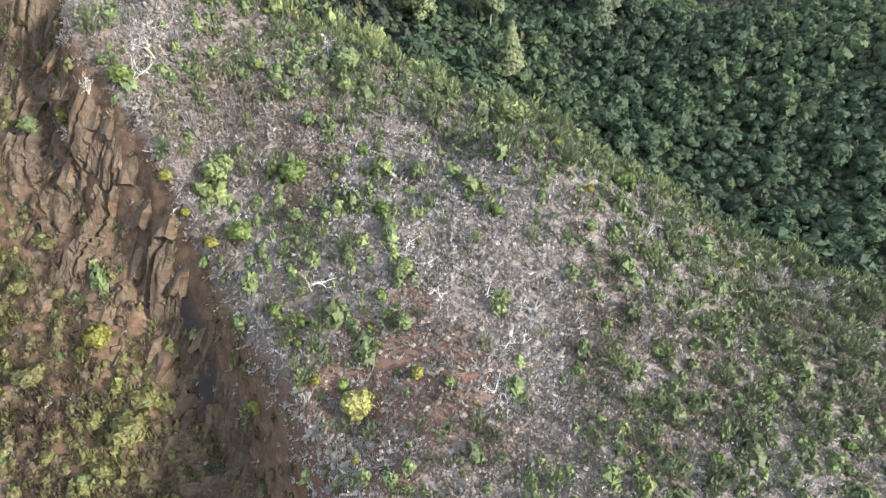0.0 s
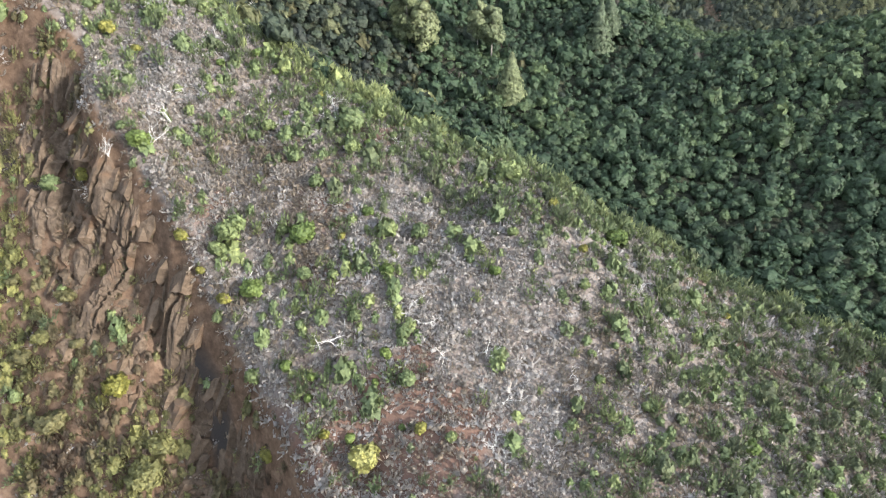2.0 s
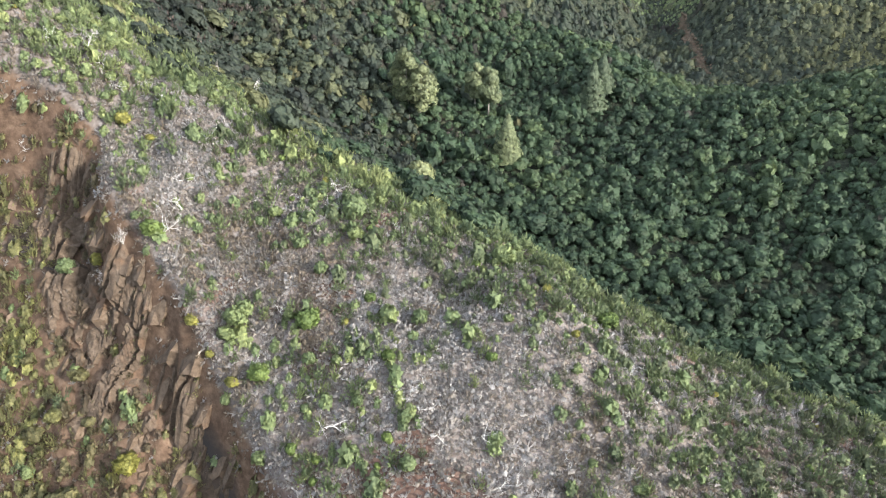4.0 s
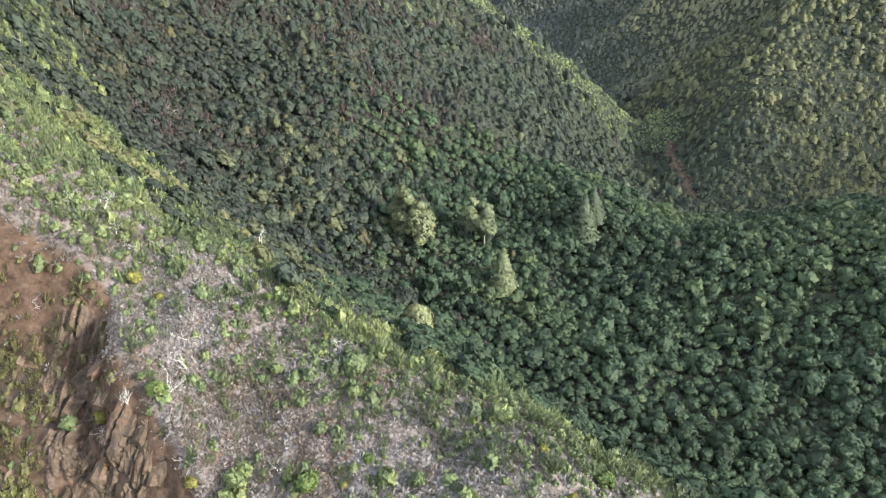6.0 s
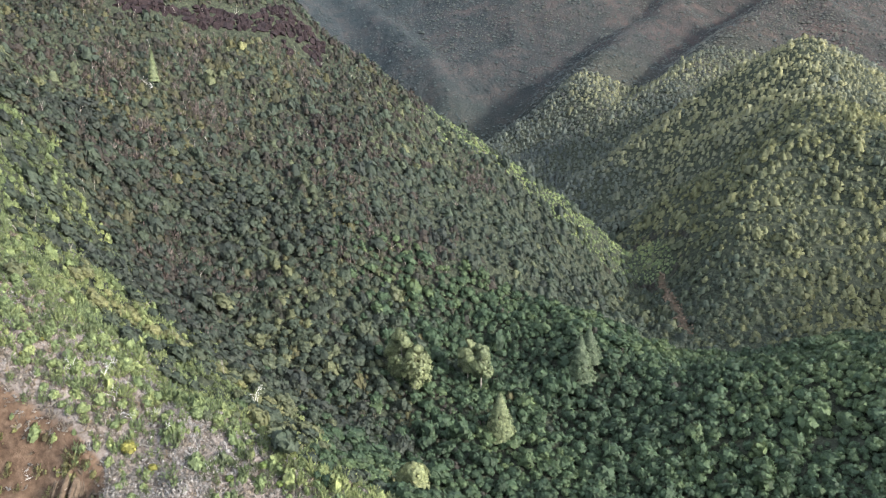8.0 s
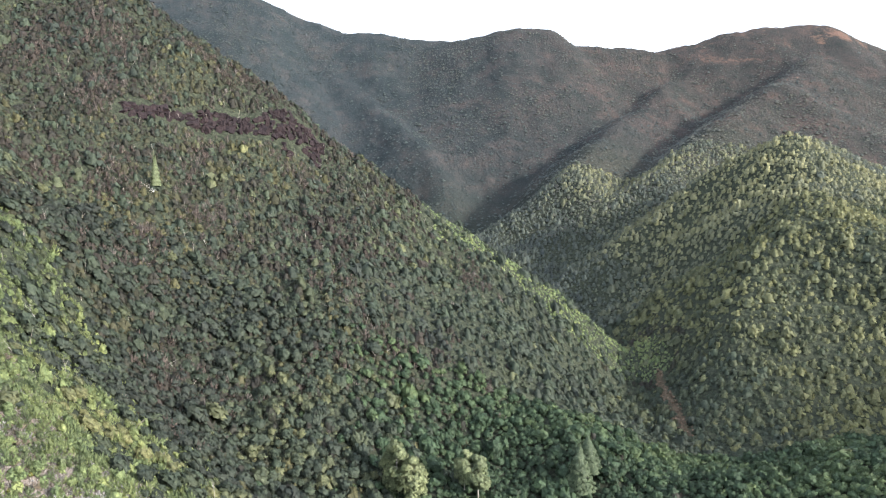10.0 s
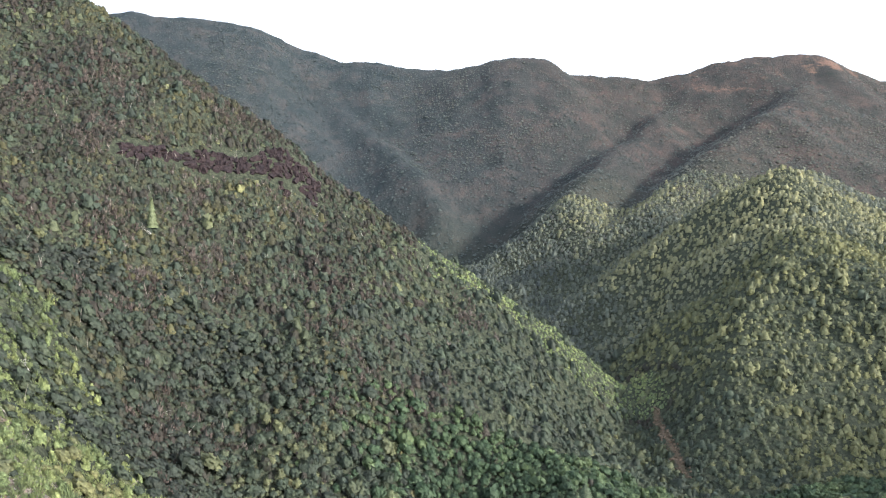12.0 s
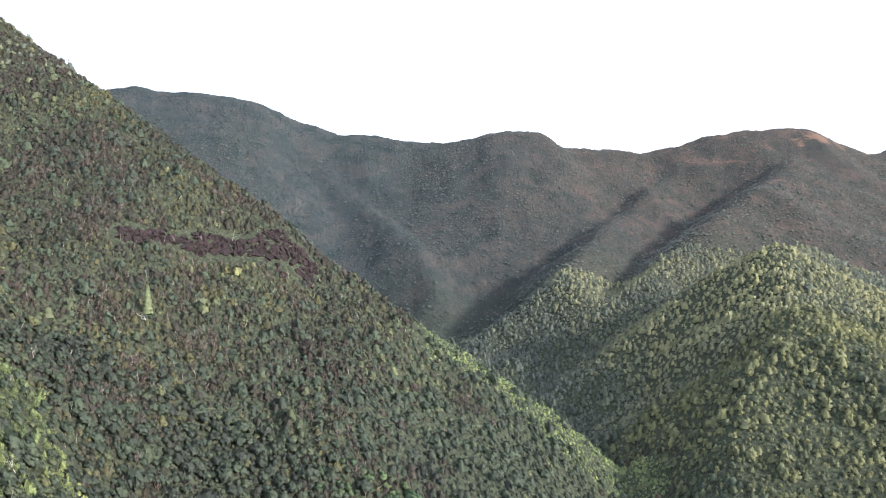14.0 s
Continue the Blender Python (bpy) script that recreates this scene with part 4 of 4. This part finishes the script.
m = Nodes("pale_bark", 0.85, 0.2)
m.colour(m.ramp(m.grain(4.0), (0.3, (0.22, 0.2, 0.18)), (0.7, (0.5, 0.47, 0.43))))
M["pale_bark"] = m.material
PINES = [(-9.0, 177.0, 29.0, 16.0, 4.0, 0.7, False), (-6.0, 174.0, 25.0, 14.0, 4.1, 0.75, False), (-10.8, 179.5, 26.0, 15.0, 3.6, 0.55, False), (8.4, 184.0, 22.5, 14.0, 3.3, 0.7, False), (12.2, 183.0, 22.0, 12.5, 3.8, 0.6, False),
         (15.5, 164.0, 15.5, 0, 4.3, 0.65, True), (41.0, 190.0, 21.0, 0, 4.6, 0.25, True), (45.0, 196.0, 21.0, 0, 4.4, 0.25, True), (-100.0, 259.0, 104.5, 0, 2.0, 0.6, True), (-4.2, 112.0, 25.5, 20.0, 3.0, 0.9, False)]
for x, y, top, low, r, tint, cone in PINES:
    g = float(surface(x, y)[0])
    tall_tree("tall_pine", "tall pale green conifer rising above the forest canopy", x, y, top - g, low - g if low else (top - g) * 0.12, r, M["pine"], tint, rng, cone)

# pale stems that show between the crowns on the left spur
stems_at = []
x, y = scattered(-150, 40, 125, 330, 7.5)
ok = in_fan(x, y, 36, 0) & (dryness(x, y) > 0.35) & (rng.random(len(x)) < 0.5)
for x1, y1 in zip(x[ok], y[ok]):
    z1 = float(surface(x1, y1)[0])
    h = rng.uniform(2.0, 4.5)
    a, b = rng.normal(0, 0.25, 2) * h
    stems_at.append(stem([(x1, y1, z1 - 0.2), (x1 + a * 0.4, y1 + b * 0.4, z1 + h * 0.5), (x1 + a, y1 + b, z1 + h)], [0.06, 0.05, 0.02], 4))
    if rng.random() < 0.5:
        stems_at.append(stem([(x1 + a * 0.4, y1 + b * 0.4, z1 + h * 0.5), (x1 + a + rng.normal(0, 0.9), y1 + b + rng.normal(0, 0.9), z1 + h * 0.95)], [0.06, 0.02], 4))
v, f = joined(stems_at)
tagged(sheet("bare_stems", v, f, M["pale_bark"]), "pale bare stems between the scrub trees", "stems", kind="stuff")

# ---- rocks: the cliff above the gully, the dark outcrop on the left spur, the stream bed ----
def block(rng):
    """A broken angular block of about unit size: an uneven box with chipped edges and slanting faces."""
    bm = bmesh.new()
    bmesh.ops.create_cube(bm, size=1.0)
    bmesh.ops.subdivide_edges(bm, edges=bm.edges[:], cuts=1, use_grid_fill=True)
    slant = rng.normal(0, 0.08, 3)
    for v in bm.verts:
        edge = sum(abs(c) > 0.45 for c in v.co)
        v.co *= (1.0, 1.0, rng.uniform(0.92, 1.02), rng.uniform(0.74, 0.98))[edge]
        v.co += Vector(rng.normal(0, 0.055, 3))
        v.co.x += slant[0] * v.co.z
        v.co.z += slant[1] * v.co.x + slant[2] * v.co.y
    bmesh.ops.triangulate(bm, faces=bm.faces[:])
    me = bpy.data.meshes.new("rock")
    bm.to_mesh(me)
    bm.free()
    return me


def lay(meshes, base, x, y, long, wide, rng, outward, lean=0.0, tilt=0.1, sink=0.3):
    """One rock under its outcrop: its long side up, leaning back against the slope, its broad face outward."""
    out = Vector((outward[0], outward[1], 0)).normalized()
    up = (Vector((0, 0, 1)) * math.cos(lean) - out * math.sin(lean)).normalized()
    face = (out * math.cos(lean) + Vector((0, 0, 1)) * math.sin(lean)).normalized()
    side = face.cross(up)
    turn = Matrix((side, face, up)).transposed().to_4x4()
    ob = new("rock", meshes[int(rng.integers(0, len(meshes)))])
    ob.parent = base
    deep = wide * rng.uniform(0.7, 1.0)
    place = Vector((x, y, float(surface(x, y)[0]))) - face * deep * sink
    ob.matrix_basis = Matrix.Translation(place) @ turn @ Euler(rng.normal(0, tilt, 3)).to_matrix().to_4x4() @ Matrix.Diagonal((wide, deep, long, 1))
    return ob


rocks = np.random.default_rng(41)
columns = [block(rocks) for _ in range(16)]
for me in columns:
    me.materials.append(M["rock"])
cliff = tagged(new("rock_cliff"), "weathered brown rock cliff with upright joints above a gully", "cliff", kind="structure")


def noise_pick(*numbers):
    """A repeatable random value, 0 to 1, for each set of whole numbers."""
    s = np.sin(sum(n * k for n, k in zip(numbers, (127.1, 311.7, 74.7)))) * 43758.5453
    return s - np.floor(s)


def rock_face(line, top, foot, step, column, storey, name, material, parent):
    """A jointed rock wall along a line of the plan: upright columns broken into blocks, each set forward or back, with open joints."""
    pts = np.array([(x, y) for x, y, _ in line], float)
    run = np.concatenate([[0], np.cumsum(np.hypot(*np.diff(pts, axis=0).T))])
    s = np.arange(0, run[-1], step)
    ex, ey = np.interp(s, run, pts[:, 0]), np.interp(s, run, pts[:, 1])
    ex, ey = (np.convolve(np.pad(e, 12, mode="edge"), np.ones(25) / 25, "valid") for e in (ex, ey))
    tx, ty = np.gradient(ex), np.gradient(ey)
    ox, oy = ty / np.hypot(tx, ty), -tx / np.hypot(tx, ty)
    c = np.arange(top, foot, step)
    S, C = np.meshgrid(s, c, indexing="ij")
    X, Y = ex[:, None] + ox[:, None] * C, ey[:, None] + oy[:, None] * C
    Z = surface(X.ravel(), Y.ravel()).reshape(X.shape)
    off = np.zeros(X.shape)
    for k, (w, h, reach, cut, gap) in enumerate(((column, storey, 1.9, 1.3, 0.16), (column * 0.45, storey * 0.5, 0.5, 0.35, 0.08))):
        u = (S + 3.2 * (hash_noise(S, C, 5.0, 61 + k) - 0.5) + 0.3 * C) / w
        u = u + 0.35 * np.sin(np.floor(u) * 2.7)
        col = np.floor(u)
        v = C / h + 7 * noise_pick(col, col * 0 + 3 + k) + 0.25 * hash_noise(S, C, 3.0, 65 + k)
        row = np.floor(v)
        edge = np.minimum(np.minimum(u - col, 1 - (u - col)) * w, np.minimum(v - row, 1 - (v - row)) * h * 1.4)
        off = off + (noise_pick(col, row + 5 * k) - 0.55) * reach + (noise_pick(col, col * 0 + 9) - 0.5) * reach * 0.35
        off = off - cut * (noise_pick(col + 11, row) > 0.35) * (1 - smooth_step(gap * 0.4, gap * 1.6, edge))
    off = off + 0.25 * fractal(X, Y, 2.0, 3, 88)
    rim = smooth_step(0, 2.5, C - top) * smooth_step(0, 5.0, foot - C) * smooth_step(0, 4, S) * smooth_step(0, 4, run[-1] - S)
    patch = smooth_step(0.12, 0.3, hash_noise(X, Y, 8.0, 97) + 0.25 * smooth_step(8, 2, C))
    off = (off + 0.5) * rim * patch - 0.35 * (1 - rim * patch)
    verts = np.stack([X + ox[:, None] * 0.75 * off, Y + oy[:, None] * 0.75 * off, Z + 0.6 * off], -1).reshape(-1, 3)
    i = np.arange(X.size).reshape(X.shape)
    faces = np.stack([i[:-1, :-1], i[:-1, 1:], i[1:, 1:], i[1:, :-1]], -1).reshape(-1, 4)
    return sheet(name, verts, faces, material, None, parent, smooth=False)


rock_face(CLIFF_EDGE[3:-2], 0.6, 13.0, 0.2, 1.7, 4.2, "rock_face", M["rock"], cliff)
# upright jointed columns standing out of the face, in broken tiers
for tier, (deep, tall) in enumerate(((1.8, 4.2), (4.4, 4.6), (7.0, 4.4), (9.8, 3.8), (12.5, 3.0))):
    run = 0.0
    while run < 1.0:
        x, y = -45.0 + 23.0 * run, 78.0 - 20.0 * run
        gx, gy = (float(cliff_depth(np.array([x + dx]), np.array([y + dy]))[0] - cliff_depth(np.array([x - dx]), np.array([y - dy]))[0]) for dx, dy in ((0.8, 0), (0, 0.8)))
        n = max(math.hypot(gx, gy), 1e-6)
        step = deep + float(rocks.normal(0, 0.5)) - float(cliff_depth(np.array([x]), np.array([y]))[0])
        x, y = x + gx / n * step, y + gy / n * step
        wide = float(rocks.uniform(0.8, 2.3))
        if rocks.random() < 0.85 - 0.12 * tier:
            lay(columns, cliff, x, y, tall * float(rocks.uniform(0.75, 1.25)), wide * 1.05, rocks, (gx / n, gy / n), 0.6, 0.09, float(rocks.uniform(0.15, 0.5)))
        run += (wide + float(rocks.uniform(0.1, 0.6))) / 30.5
x, y = scattered(-66, -9, 30, 90, 2.2)
c = cliff_depth(x, y)
for k in np.where((c > 5) & (c < 26) & in_fan(x, y, 37, 8) & (hash_noise(x, y, 6.0, 78) > 0.58))[0]:
    if rocks.random() < 0.6:
        lay(columns, cliff, float(x[k]), float(y[k]), float(rocks.uniform(0.7, 2.0)), float(rocks.uniform(0.7, 1.9)), rocks, (-0.3, -1), 0.5, 0.3, 0.3)

darks = [block(rocks) for _ in range(6)]
for me in darks:
    me.materials.append(M["dark_rock"])
outcrop = tagged(new("rock_outcrop"), "dark purple-brown rock band across the forested slope", "rock", kind="structure")
x, y = scattered(-132, -48, 280, 345, 2.0)
near = along(x, y, OUTCROP_LINE)[0] < 2.0 + (2.0 + 8.0 * smooth_step(-105, -80, x)) * hash_noise(x, y, 9.0, 31)
for k in np.where(near)[0]:
    lay(darks, outcrop, float(x[k]), float(y[k]), float(rocks.uniform(1.4, 4.4)), float(rocks.uniform(1.2, 3.4)), rocks, (0.3, -0.95), 0.4, 0.4, 0.05)

bed = tagged(new("stream_stones"), "grey-brown stones in the dry stream bed", "stones", kind="structure")
x, y = scattered(92, 110, 255, 322, 1.9)
near = along(x, y, STREAM_BED)[0] < 2.6
for k in np.where(near)[0]:
    lay(columns, bed, float(x[k]), float(y[k]), float(rocks.uniform(0.6, 1.5)), float(rocks.uniform(0.6, 1.4)), rocks, (0, -1), 0.8, 0.5, 0.2)
